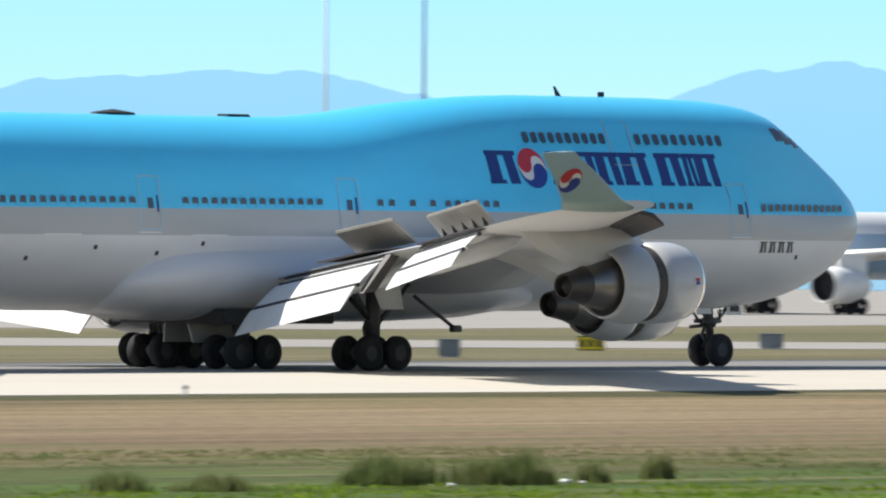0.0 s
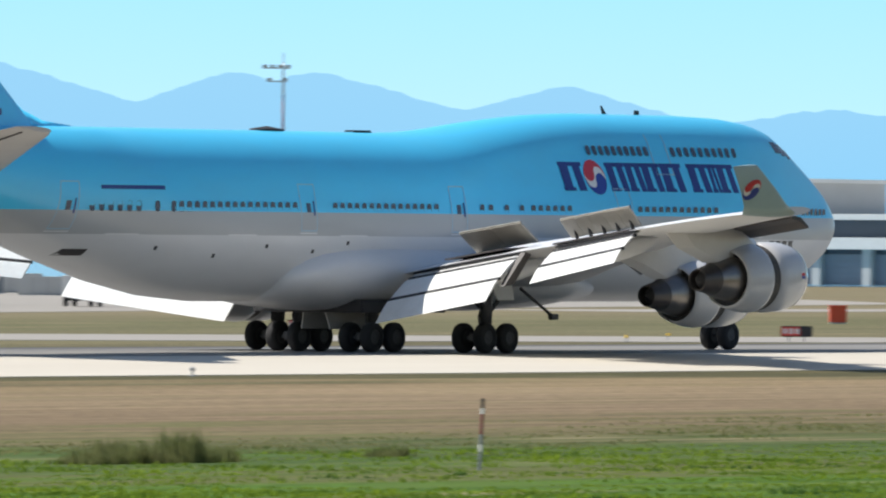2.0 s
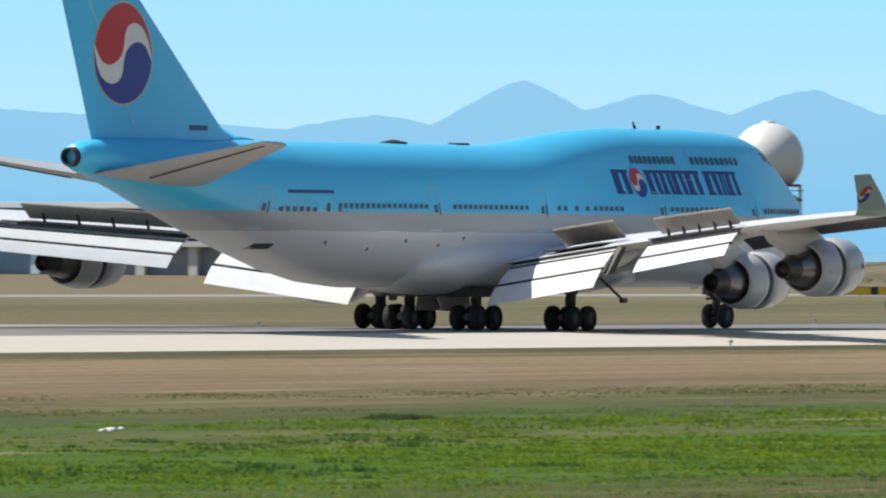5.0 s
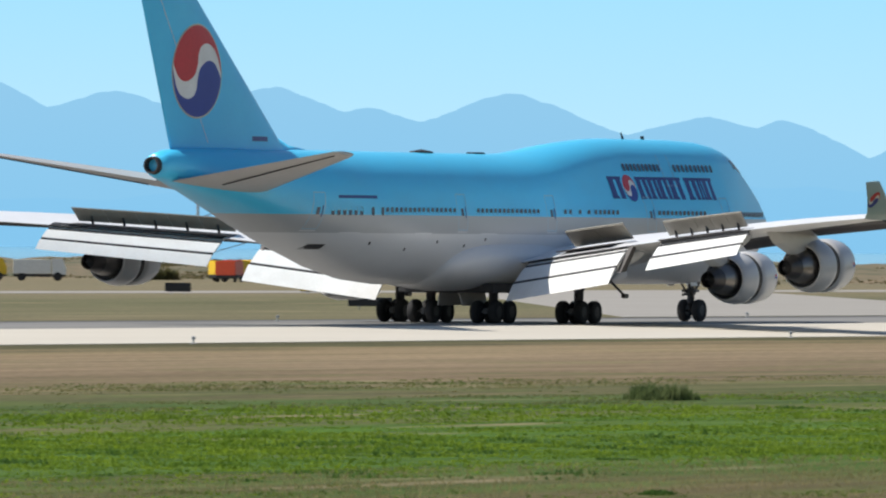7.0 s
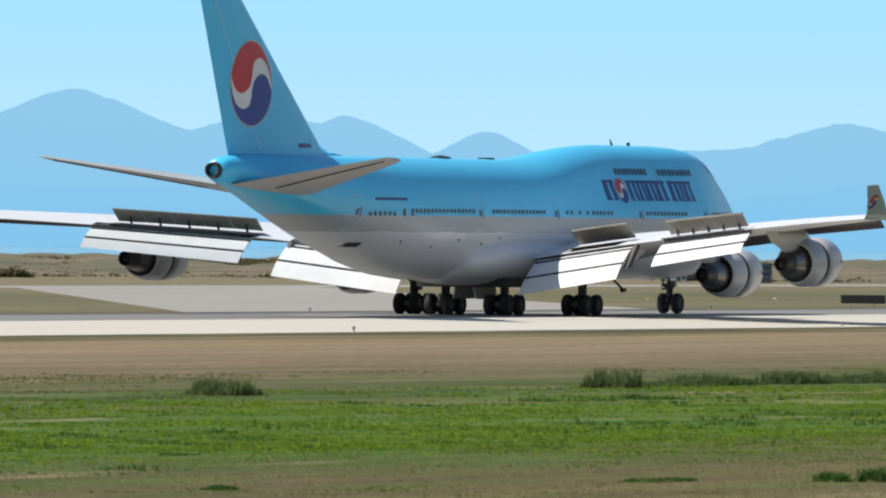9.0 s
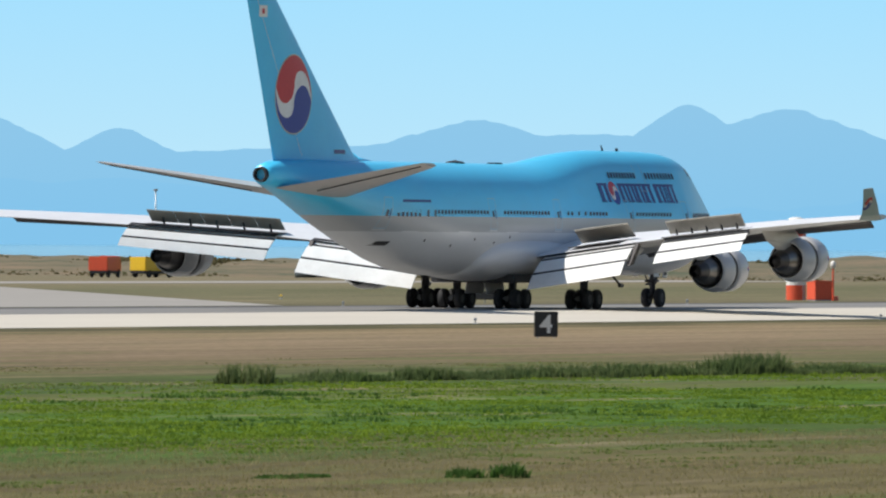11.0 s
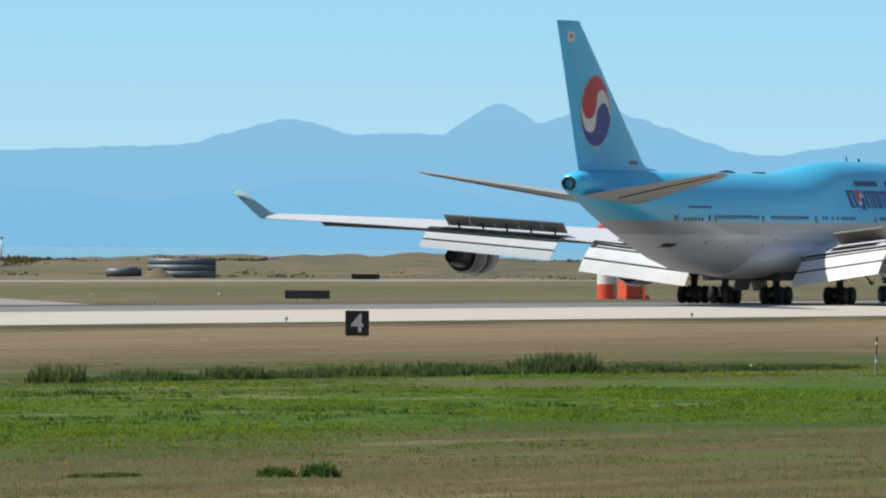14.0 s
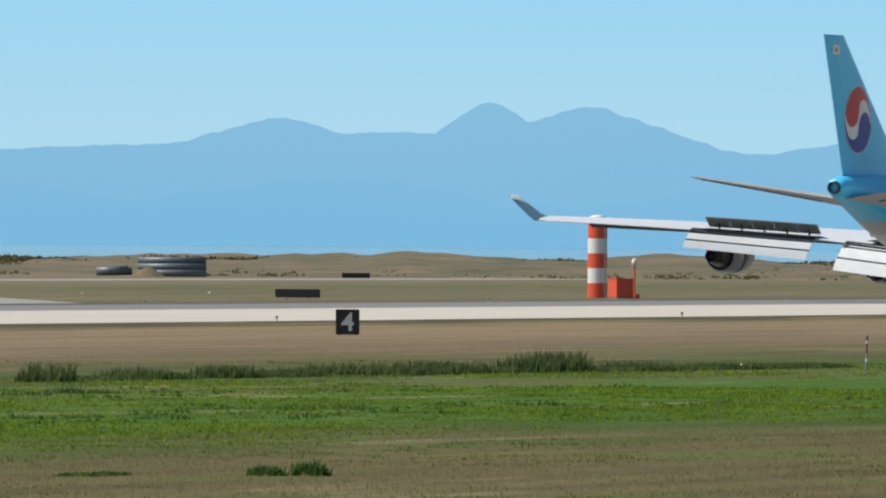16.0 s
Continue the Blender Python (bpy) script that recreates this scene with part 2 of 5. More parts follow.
def build_wing(side):
    w = wing(side)
    # winglet
    le, te, z, th = wing_at(31.2)
    ring = []
    for k, (dv, dz, a, b) in enumerate(((0, 0, le + 1.0, te), (0.3, 0.32, le + 2.0, te + 0.3), (0.7, 0.95, le + 3.3, te + 1.1), (1.15, 1.8, le + 5.1, te + 2.2))):
        ring.append([(x, y, zz) for x, y, zz in airfoil((-a, z - 0.12 + dz), b - a, 0.07, 0.03, y=side * (31.2 + dv))])
    wl_ = part("winglet", loft(ring), wingletpaint, w, "pale grey-green winglet with a roundel", True)
    # flaps: three slotted panels, inboard and outboard
    for v0, v1 in ((4.0, 11.2), (13.4, 21.3)):
        x0a, z0a = wing_point(v0, 1.0)
        x1a, z1a = wing_point(v1, 1.0)
        big = 0.72 if v0 < 6 else 0.50
        off, drop = -0.35, 0.06
        for name, chord, ang in (("fore_flap", 0.9, 20), ("main_flap", 2.0, 33), ("aft_flap", 1.75, 47)):
            c = chord * big
            dx, dz = c * math.cos(radians(ang)), c * math.sin(radians(ang))
            rr = []
            for v, xa, za, q in ((v0, x0a, z0a, 1.0), (v1, x1a, z1a, 0.95 if v0 < 6 else 0.85)):
                rr.append(airfoil((-(xa + off * q), za - drop * q), dx * q, 0.11 / math.cos(radians(ang)), radians(ang), n=7, y=side * v))
            part(name, loft(rr), whitepaint, w, "sunlit white flap panel", False)
            off, drop = off + dx + 0.05, drop + dz + 0.03
            if name != "aft_flap":
                q0, q1 = 1.0, (0.95 if v0 < 6 else 0.85)
                c0, c1 = (-(x0a + (off - 0.06) * q0), side * v0, z0a - (drop - 0.02) * q0 - 0.02), (-(x1a + (off - 0.06) * q1), side * v1, z1a - (drop - 0.02) * q1 - 0.02)
                # dark bar laid in the gap to paint its shade line
                part("flap_slot", tube(c0, c1, 0.075, None, 8), dark, w, "dark bar standing for the shade between flap panels")
                off, drop = off + 0.06, drop + 0.05
        # dark plate along the trailing edge, painting the shade above the fore flap
        part("cove", slab([(-(x0a - 0.55), side * v0, z0a + 0.10), (-(x1a - 0.55), side * v1, z1a + 0.10), (-(x1a + 0.04), side * v1, z1a - 0.06), (-(x0a + 0.04), side * v0, z0a - 0.06)], 0.05), dark, w, "dark plate painted for the shade ahead of the flap")
        # flap end plate ribs, dark seen past the panels' ends
        if v0 < 6:
            part("flap_track", slab([(-(x1a - 0.3), side * (v1 + 0.02), z1a - 0.1), (-(x1a + 0.1), side * (v1 + 0.02), z1a - 0.05), (-(x1a + 2.1 * big), side * (v1 + 0.02), z1a - 2.0 * big), (-(x1a + 1.2 * big), side * (v1 + 0.02), z1a - 1.9 * big)], 0.25), brownpanel_and_shade, w, "dark flap track")
    # drooped leading-edge flaps
    for v0, v1 in ((5.2, 10.6), (13.8, 19.6), (21.6, 29.4)):
        rr = []
        for v in (v0, v1):
            le, te, z, th = wing_at(v)
            k = 1.15 if v < 21 else 0.85
            rr.append([(-(le + 0.30), side * v, z - 0.12), (-(le - 0.35 * k), side * v, z - 0.20), (-(le - 0.95 * k), side * v, z - 0.62 * k), (-(le - 1.0 * k), side * v, z - 0.74 * k), (-(le - 0.3 * k), side * v, z - 0.42 * k), (-(le + 0.35), side * v, z - 0.26)])
        part("leading_edge_flap", loft(rr), brownpanel_and_shade, w, "drooped brown-grey leading-edge flap")
    # flap track fairings
    for v in (6.3, 10.2, 15.2, 19.2):
        x, z = wing_point(v, 0.86)
        prof = [(0, 0.03), (0.6, 0.25), (1.6, 0.36), (2.8, 0.32), (3.8, 0.2), (4.4, 0.04)]
        bm = lathe([(-(x - 2.0) - a, r) for a, r in prof], seg=12)
        o = part("flap_track_fairing", bm, greypaint, w, "grey canoe fairing", True)
        o.location = (0, side * v, z - 0.75)
        o.matrix_basis = Matrix.Translation((-(x), side * v, z - 0.65)) @ Matrix.Rotation(radians(-14), 4, "Y") @ Matrix.Translation((x, 0, 0))
    # dark plates that paint the shade under the raised spoilers
    for v0, v1, a, b, up in ((5.7, 9.6, 0.80, 0.97, 0.32), (13.2, 20.5, 0.84, 1.0, 0.16)):
        quad = []
        for v, u in ((v0, a), (v1, a), (v1, b), (v0, b)):
            x, z = wing_point(v, u, up - 0.004 * v)
            quad.append((-x, side * v, z))
        part("spoiler_bay", slab(quad, 0.06), brownpanel_and_shade, w, "dark plate painted for the shade under the spoilers")
    # raised spoilers
    for v0, v1, count, size in ((5.8, 10.1, 2, 1.45), (13.3, 20.4, 5, 1.1)):
        for i in range(count):
            a, b = v0 + (v1 - v0) * i / count + 0.012, v0 + (v1 - v0) * (i + 1) / count - 0.012
            quad, tip_up = [], radians(32 if v0 < 12 else 40)
            for v, lift in ((a, 0), (b, 0), (b, 1), (a, 1)):
                x, z = wing_point(v, 0.84 - 0.006 * v if v < 12 else 0.85, (0.55 if v < 12 else 0.42) - 0.009 * v)
                quad.append((-(x + lift * size * math.cos(tip_up)), side * v, z + lift * size * math.sin(tip_up)))
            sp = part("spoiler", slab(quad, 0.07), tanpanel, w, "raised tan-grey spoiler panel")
            mid = [0.5 * (quad[2][k] + quad[3][k]) * 0.55 + 0.5 * (quad[0][k] + quad[1][k]) * 0.45 for k in range(3)]
            if v0 > 12:
                part("spoiler_actuator", tube((mid[0] + 0.1, mid[1], mid[2] - 0.05), (mid[0] + 0.35, mid[1], mid[2] - 0.62), 0.06, 0.08, 8), dark, sp, "dark spoiler actuator")
            part("spoiler_rib", tube(quad[3], quad[2], 0.045, None, 6), tanpanel, sp, "rolled trailing edge of the spoiler")
    return w


wings = [build_wing(-1), build_wing(1)]


def engine(v, s_tail, zc, side):
    """Nacelle with its reverser sleeve slid aft; s_tail is the plane of the exhaust's mouth, the engine's origin."""
    e = part("engine", lathe([(3.92, 1.24), (3.93, 1.39), (4.4, 1.43), (5.2, 1.41), (5.75, 1.31), (5.98, 1.18), (5.86, 1.10), (5.3, 1.10), (4.6, 1.12), (4.55, 0.3)], seg=44), nacellepaint, airliner, "pale grey engine nacelle", True)
    e.matrix_basis = pose(-s_tail, side * v, zc) @ Matrix.Rotation(radians(-1.5), 4, "Y")
    part("intake_lip", lathe([(5.72, 1.325), (5.88, 1.27), (6.0, 1.18), (5.88, 1.09), (5.6, 1.10)], seg=44), bright, e, "polished intake lip", True)
    part("fan", lathe([(4.62, 1.06), (4.68, 0.4), (5.0, 0.02)], seg=32), dark, e, "dark fan", True)
    part("reverser_cascade", lathe([(3.3, 1.32), (4.0, 1.34)], seg=36), cascade, e, "dark open reverser cascade", True)
    part("reverser_sleeve", lathe([(3.40, 1.16), (3.42, 1.40), (3.25, 1.41), (2.8, 1.36), (2.2, 1.22), (1.95, 1.14), (1.95, 1.10), (2.6, 1.14), (3.4, 1.16)], seg=44), nacellepaint, e, "pale grey reverser sleeve", True)
    part("fan_duct", lathe([(2.15, 1.12), (2.3, 0.6)], seg=36), dark, e, "dark fan nozzle opening")
    part("core_cowl", lathe([(2.6, 0.94), (2.0, 0.90), (1.5, 0.80), (1.05, 0.68), (0.95, 0.64)], seg=36), steel, e, "heat-stained core cowl", True)
    part("exhaust_nozzle", lathe([(1.2, 0.62), (1.0, 0.645), (0.5, 0.53), (0.05, 0.44), (0.0, 0.42), (0.05, 0.39), (0.6, 0.38)], seg=32), darksteel, e, "dark heat-stained exhaust nozzle", True)
    part("maker_roundel", lathe([(0.004, 0.17), (0.008, 0.16), (0.01, 0.01)], axis="y", seg=20), whitepaint, e, "small white roundel on the nacelle").matrix_basis = Matrix.Translation((5.35, -1.415, 0.05)) @ Matrix.Rotation(radians(180), 4, "Z")
    part("roundel_mark", box(5.24, 5.46, -1.432, -1.427, 0.06, 0.17, 0.002), red, e, "red mark of the roundel")
    part("roundel_mark", box(5.24, 5.46, -1.432, -1.427, -0.07, 0.05, 0.002), deepblue, e, "blue mark of the roundel")
    part("exhaust_plug", lathe([(0.5, 0.40), (0.3, 0.3), (0.1, 0.15), (0.0, 0.02)], seg=20), dark, e, "dark exhaust plug", True)
    xw, zw = wing_point(v, 0.10)
    xr, zr = wing_point(v, 0.60)
    x0 = s_tail - 5.6

    def sec(z, a, b, t):
        return [(-a, side * v, z), (-(a + 0.6), side * v + t, z), (-(b - 1.0), side * v + t, z), (-b, side * v, z), (-(b - 1.0), side * v - t, z), (-(a + 0.6), side * v - t, z)]
    part("pylon", loft([sec(zc + 0.7, x0 + 1.7, s_tail - 0.4, 0.2), sec(zc + 1.3, x0 + 1.2, s_tail + 1.4, 0.24), sec(zw - 0.15, xw - 1.2, xr + 1.0, 0.24), sec(zw + 0.1, xw + 0.6, xr, 0.15)]), nacellepaint, airliner, "pale grey engine pylon")
    return e


for side in (-1, 1):
    engine(12.2, 30.1, 2.65, side)
    engine(21.3, 38.95, 3.36, side)

# fin
def fin_at(z):
    t = (z - 9.2) / 10.1
    return 54.9 + (67.0 - 54.9) * t, 66.8 + (70.8 - 66.8) * t


rings = []
for z in (8.6, 9.2, 10.5, 12, 14, 16, 18, 19.15, 19.3):
    a, b = fin_at(z)
    rings.append(airfoil((-a, 0), b - a, 0.10 if z < 19.4 else 0.05, 0, y=z, vertical=True))
fin = part("tail_fin", loft(rings), bluepaint, airliner, "sky-blue tail fin", True)


def fin_half(s, z):
    a, b = fin_at(z)
    u = max(0.001, (s - a) / (b - a))
    return 5 * 0.10 * (b - a) * (0.2969 * math.sqrt(u) - 0.126 * u - 0.3516 * u * u + 0.2843 * u ** 3 - 0.1030 * u ** 4)


# dorsal fillet
part("fin_fillet", loft([[(-52.6, 0, 9.38), (-52.9, 0.05, 9.32), (-52.9, -0.05, 9.32)], [(-54.4, 0, 9.56), (-54.8, 0.22, 9.2), (-54.8, -0.22, 9.2)], [(-55.7, 0, 9.98), (-56.6, 0.36, 9.1), (-56.6, -0.36, 9.1)], [(-57.2, 0, 11.0), (-59.0, 0.42, 9.1), (-59.0, -0.42, 9.1)]]), bluepaint, fin, "", True)

# tailplanes
for side in (-1, 1):
    rr = []
    for v in (0.4, 1.6, 4, 7, 10.3, 10.85):
        a = 58.3 + 0.78 * v if v < 10.5 else 66.9
        b = 67.2 + 0.165 * v
        rr.append(airfoil((-a, 7.70 + 0.135 * v - 0.085 * (b - a)), b - a, 0.09, -0.068, y=side * v))
    tp = part("tailplane", loft(rr), tailgrey, airliner, "tan-grey swept tailplane", False)
    hinge = []
    for v in (2.2, 10.4):
        a, b = 58.3 + 0.78 * v, 67.2 + 0.165 * v
        u = 0.68
        hinge.append((-(a + (b - a) * u), side * v, 7.70 + 0.135 * v - (0.085 - 0.068 * u) * (b - a) - 0.036 * (b - a)))
    part("elevator_gap", tube(hinge[0], hinge[1], 0.035, None, 6), dark, tp, "dark elevator hinge line")


# landing gear
tyre_mesh = None


def wheel(parent, x, y, r=0.62, w=0.44):
    global tyre_mesh
    if tyre_mesh is None:
        prof = [(-0.5, 0.52), (-0.5, 0.80), (-0.42, 0.94), (-0.25, 1.0), (0.25, 1.0), (0.42, 0.94), (0.5, 0.80), (0.5, 0.52)]
        tyre_mesh = part("tyre", lathe([(a * w, b * r) for a, b in prof], axis="y", seg=28), rubber, parent, "black tyre", True)
        tyre_mesh.matrix_basis = pose(x, y, r)
        rim_ = part("rim", lathe([(-0.20, 0.02), (-0.16, 0.2), (-0.2, 0.33), (0.2, 0.33), (0.16, 0.2), (0.2, 0.02)], axis="y", seg=20), hub, tyre_mesh, "grey wheel rim", True)
        wheel.rim = rim_
        return tyre_mesh
    o = share("tyre", tyre_mesh, pose(x, y, r), parent)
    tagged(o, "black tyre")
    share("rim", wheel.rim, Matrix(), o)
    return o


GEAR_AFT, GEAR_UP = -0.5, 0.221


def bogie(x, y, lean, side):
    g = part("main_gear", tube((x, y, 0.75), (x + 0.1, y + lean, 3.4), 0.24, 0.30, 14), strutmat, airliner, "grey main landing gear leg", True)
    part("truck_beam", box(x - 0.95, x + 0.95, y - 0.16, y + 0.16, 0.48, 0.82, 0.05), strutmat, g)
    part("piston", tube((x, y, 0.6), (x, y, 1.5), 0.13, None, 12), bright, g, "bright oleo piston", True)
    for dx in (-0.735, 0.735):
        part("axle", tube((x + dx, y - 0.75, 0.62), (x + dx, y + 0.75, 0.62), 0.08), strutmat, g, "", True)
        for dy in (-0.56, 0.56):
            wheel(g, x + dx, y + dy)
    part("drag_brace", tube((x + 0.1, y, 1.5), (x + 1.9, y + lean, 3.1), 0.09), strutmat, g, "", True)
    part("side_brace", tube((x, y, 1.7), (x - 0.1, y + (0.2 - side * 1.6), 3.2), 0.09), strutmat, g, "", True)
    part("torque_link", tube((x - 0.28, y, 0.9), (x - 0.42, y, 1.5), 0.06), strutmat, g, "", True)
    part("torque_link", tube((x - 0.42, y, 1.5), (x - 0.2, y, 2.0), 0.06), strutmat, g, "", True)
    part("retraction_jack", tube((x - 0.2, y, 1.9), (x - 1.5, y + 0.5 * side, 2.9), 0.11), strutmat, g, "", True)
    part("hose", tube((x + 0.25, y - 0.1, 0.9), (x + 0.3, y - 0.15, 2.6), 0.035, None, 6), rubber, g)
    g.location = (GEAR_AFT, 0, GEAR_UP)
    part("brake_rod", tube((x - 0.7, y + 0.25, 0.45), (x + 0.7, y + 0.25, 0.45), 0.04, None, 6), strutmat, g)
    return g


for side in (-1, 1):
    g = bogie(-31.75, side * 5.5, 0, side)
    part("gear_door", slab([(-32.8, side * 6.4, 3.4), (-31.3, side * 6.4, 3.4), (-31.4, side * 6.75, 2.2), (-32.5, side * 6.75, 2.2)], 0.06), whitepaint, g, "white gear door")
    g = bogie(-34.8, side * 1.92, 0, side)
    part("gear_door", slab([(-36.3, side * 0.42, 2.35), (-33.2, side * 0.42, 2.35), (-33.3, side * 0.75, 0.95), (-36.1, side * 0.75, 0.95)], 0.06), tailgrey, g, "tan-grey belly gear door")

for side in (-1, 1):
    part("gear_door_arm", tube((-30.9, side * 6.3, 2.9), (-29.2, side * 6.7, 1.75), 0.07, None, 8), strutmat, airliner, "dark gear door arm")
    part("gear_door_foot", box(-29.4, -28.9, side * 6.7 - 0.12, side * 6.7 + 0.12, 1.6, 1.85, 0.04), strutmat, airliner, "dark gear door foot")
# solid dark box standing for the shade inside the wheel well
part("wheel_well", box(-37.2, -31.5, -2.9, 2.9, 1.86, 2.4, 0.05), dark, airliner, "dark box painted for the shade of the open wheel well")
ng = part("nose_gear", tube((-7.75, 0, 0.6), (-7.95, 0, 2.7), 0.15, 0.2, 14), strutmat, airliner, "grey nose landing gear leg", True)
ng.location = (GEAR_AFT, 0, GEAR_UP)
part("axle", tube((-7.75, -0.6, 0.62), (-7.75, 0.6, 0.62), 0.09), strutmat, ng, "", True)
for dy in (-0.46, 0.46):
    wheel(ng, -7.75, dy)
part("drag_brace", tube((-7.8, 0, 1.4), (-6.4, 0, 2.6), 0.08), strutmat, ng, "", True)
part("number_board", box(-7.4, -6.6, -0.53, -0.48, 1.95, 2.42, 0.01), whitepaint, ng, "white door panel with a dark bar")
part("number_bar", box(-7.25, -6.75, -0.538, -0.532, 2.08, 2.3), black_paint, ng, "dark number bar")
part("door_link", tube((-7.0, -0.5, 2.3), (-7.8, -0.1, 2.35), 0.04, None, 6), strutmat, ng)
part("torque_link", tube((-7.95, 0, 0.8), (-8.25, 0, 1.2), 0.06, None, 8), strutmat, ng, "", True)
part("torque_link", tube((-8.25, 0, 1.2), (-8.0, 0, 1.65), 0.06, None, 8), strutmat, ng, "", True)
part("steering_collar", lathe([(1.5, 0.02), (1.5, 0.26), (1.85, 0.28), (1.85, 0.02)], axis="z", seg=16), strutmat, ng, "", True).location = (-7.85, 0, 0)
for dy in (-0.3, 0.3):
    part("steering_cylinder", tube((-8.3, dy, 1.72), (-7.5, dy * 0.8, 1.72), 0.09, None, 10), strutmat, ng, "", True)
    part("taxi_light", lathe([(0, 0.02), (0.02, 0.13), (0.10, 0.11), (0.16, 0.02)], axis="x", seg=14), bright, ng, "round taxi light", True).location = (-7.6, dy, 2.05)
    part("brace", tube((-7.8, dy * 0.5, 1.3), (-8.9, dy, 2.5), 0.05, None, 8), strutmat, ng, "", True)
part("tow_fitting", tube((-8.1, 0, 1.55), (-8.9, 0, 1.5), 0.07, None, 8), strutmat, ng, "", True)
for side in (-1, 1):
    part("gear_door", slab([(-9.3, side * 0.62, 2.45), (-8.5, side * 0.62, 2.5), (-8.5, side * 0.75, 2.0), (-9.3, side * 0.75, 2.0)], 0.05), whitepaint, ng, "white nose gear door")

# wing-to-body fairing
rr = []
for s_, w_, zb_, zt_ in ((20.5, 2.3, 2.35, 3.4), (23, 3.05, 2.05, 4.2), (27, 3.3, 1.9, 5.0), (33, 3.42, 1.9, 5.4), (36.5, 3.42, 1.92, 5.4), (38.5, 3.38, 1.97, 5.3), (39.8, 3.3, 2.05, 5.1), (40.8, 3.12, 2.15, 4.8), (41.5, 2.8, 2.3, 4.4), (41.9, 2.3, 2.5, 4.0)):
    zc_ = 0.5 * (zb_ + zt_)
    rr.append([(-s_, w_ * abs(math.cos(a)) ** 0.85 * (1 if math.cos(a) > 0 else -1), zc_ + 0.5 * (zt_ - zb_) * math.sin(a)) for a in [2 * math.pi * (i + 0.5) / 36 for i in range(36)]])
part("wing_fairing", loft(rr), livery, airliner, "white wing-to-body fairing", True)

SIDE_CACHE = {}


def skin(s, z, proud=0.012):
    """A point just off the starboard skin."""
    key = (round(s, 2), round(z, 3))
    if key not in SIDE_CACHE:
        SIDE_CACHE[key] = side_y(key[0], key[1])
    return (-s, -(SIDE_CACHE[key] + proud), z)


def rows_patch(rows, place, cols=4):
    """A thin sheet from rows (z, s0, s1), laid on a surface by place(s, z)."""
    bm = bmesh.new()
    prev = None
    for z, a, b in rows:
        row = [bm.verts.new(place(a + (b - a) * k / cols, z)) for k in range(cols + 1)]
        if prev:
            for k in range(cols):
                bm.faces.new((prev[k], prev[k + 1], row[k + 1], row[k]))
        prev = row
    return bm


def bar_rows(a, b, z0, z1, n=3, slant=0.0):
    return [(z0 + (z1 - z0) * k / n, a + slant * k / n, b + slant * k / n) for k in range(n + 1)]


# passenger windows: rounded panes sunk in a thin rim, one mesh shared by all
wbm = bmesh.new()
ring = []
for i in range(12):
    a = 2 * math.pi * i / 12
    ring.append((0.135 * math.copysign(abs(math.cos(a)) ** 0.6, math.cos(a)), 0.205 * math.copysign(abs(math.sin(a)) ** 0.6, math.sin(a))))
outer, inner = [wbm.verts.new((x * 1.12, -0.012, z * 1.1)) for x, z in ring], [wbm.verts.new((x, 0.004, z)) for x, z in ring]
for i in range(12):
    wbm.faces.new((outer[i], outer[(i + 1) % 12], inner[(i + 1) % 12], inner[i]))
wbm.faces.new(inner)
bmesh.ops.recalc_face_normals(wbm, faces=wbm.faces[:])
pane = None
rows_of_windows = [(54.7, 52.0, 6), (50.9, 50.9, 1), (49.9, 42.1, 17), (39.45, 32.65, 15), (29.5, 28.9, 2), (27.8, 27.8, 1), (26.75, 26.75, 1), (25.95, 23.4, 6), (18.4, 12.9, 12), (8.5, 2.75, 13)]
for a, b, count in rows_of_windows:
    for k in range(count):
        s_ = a + (b - a) * k / max(count - 1, 1)
        zw = 6.17
        yaw_ = math.atan2(side_y(s_ + 0.3, zw) - side_y(max(s_ - 0.3, 0.1), zw), 0.6)
        m = Matrix.Translation(skin(s_, zw, 0.004 if s_ > 9 else 0.02)) @ Matrix.Rotation(yaw_, 4, "Z")
        if pane is None:
            pane = part("window", wbm, glass, fuselage, "dark oval cabin window")
            pane.matrix_basis = m
        else:
            share("window", pane, m, fuselage)
for a, b, count in ((20.85, 16.7, 10), (14.75, 10.2, 10)):
    for k in range(count):
        s_ = a + (b - a) * k / (count - 1)
        lean = math.atan2(side_y(s_, 8.6) - side_y(s_, 8.9), 0.3)
        yaw_ = math.atan2(side_y(s_ + 0.3, 8.76) - side_y(s_ - 0.3, 8.76), 0.6)
        share("window", pane, Matrix.Translation(skin(s_, 8.76, 0.02)) @ Matrix.Rotation(yaw_, 4, "Z") @ Matrix.Rotation(-lean, 4, "X"), fuselage)

# cockpit windows
for a, b, lo, hi in ((4.6, 5.1, 8.55, 8.95), (5.2, 5.75, 8.68, 9.2), (5.85, 6.4, 8.8, 9.28)):
    part("cockpit_window", rows_patch([(lo + (hi - lo) * k / 3, a + 0.28 * k / 3, b + 0.28 * k / 3) for k in range(4)], lambda s, z: skin(s, z, 0.015)), glass, fuselage, "dark cockpit window")


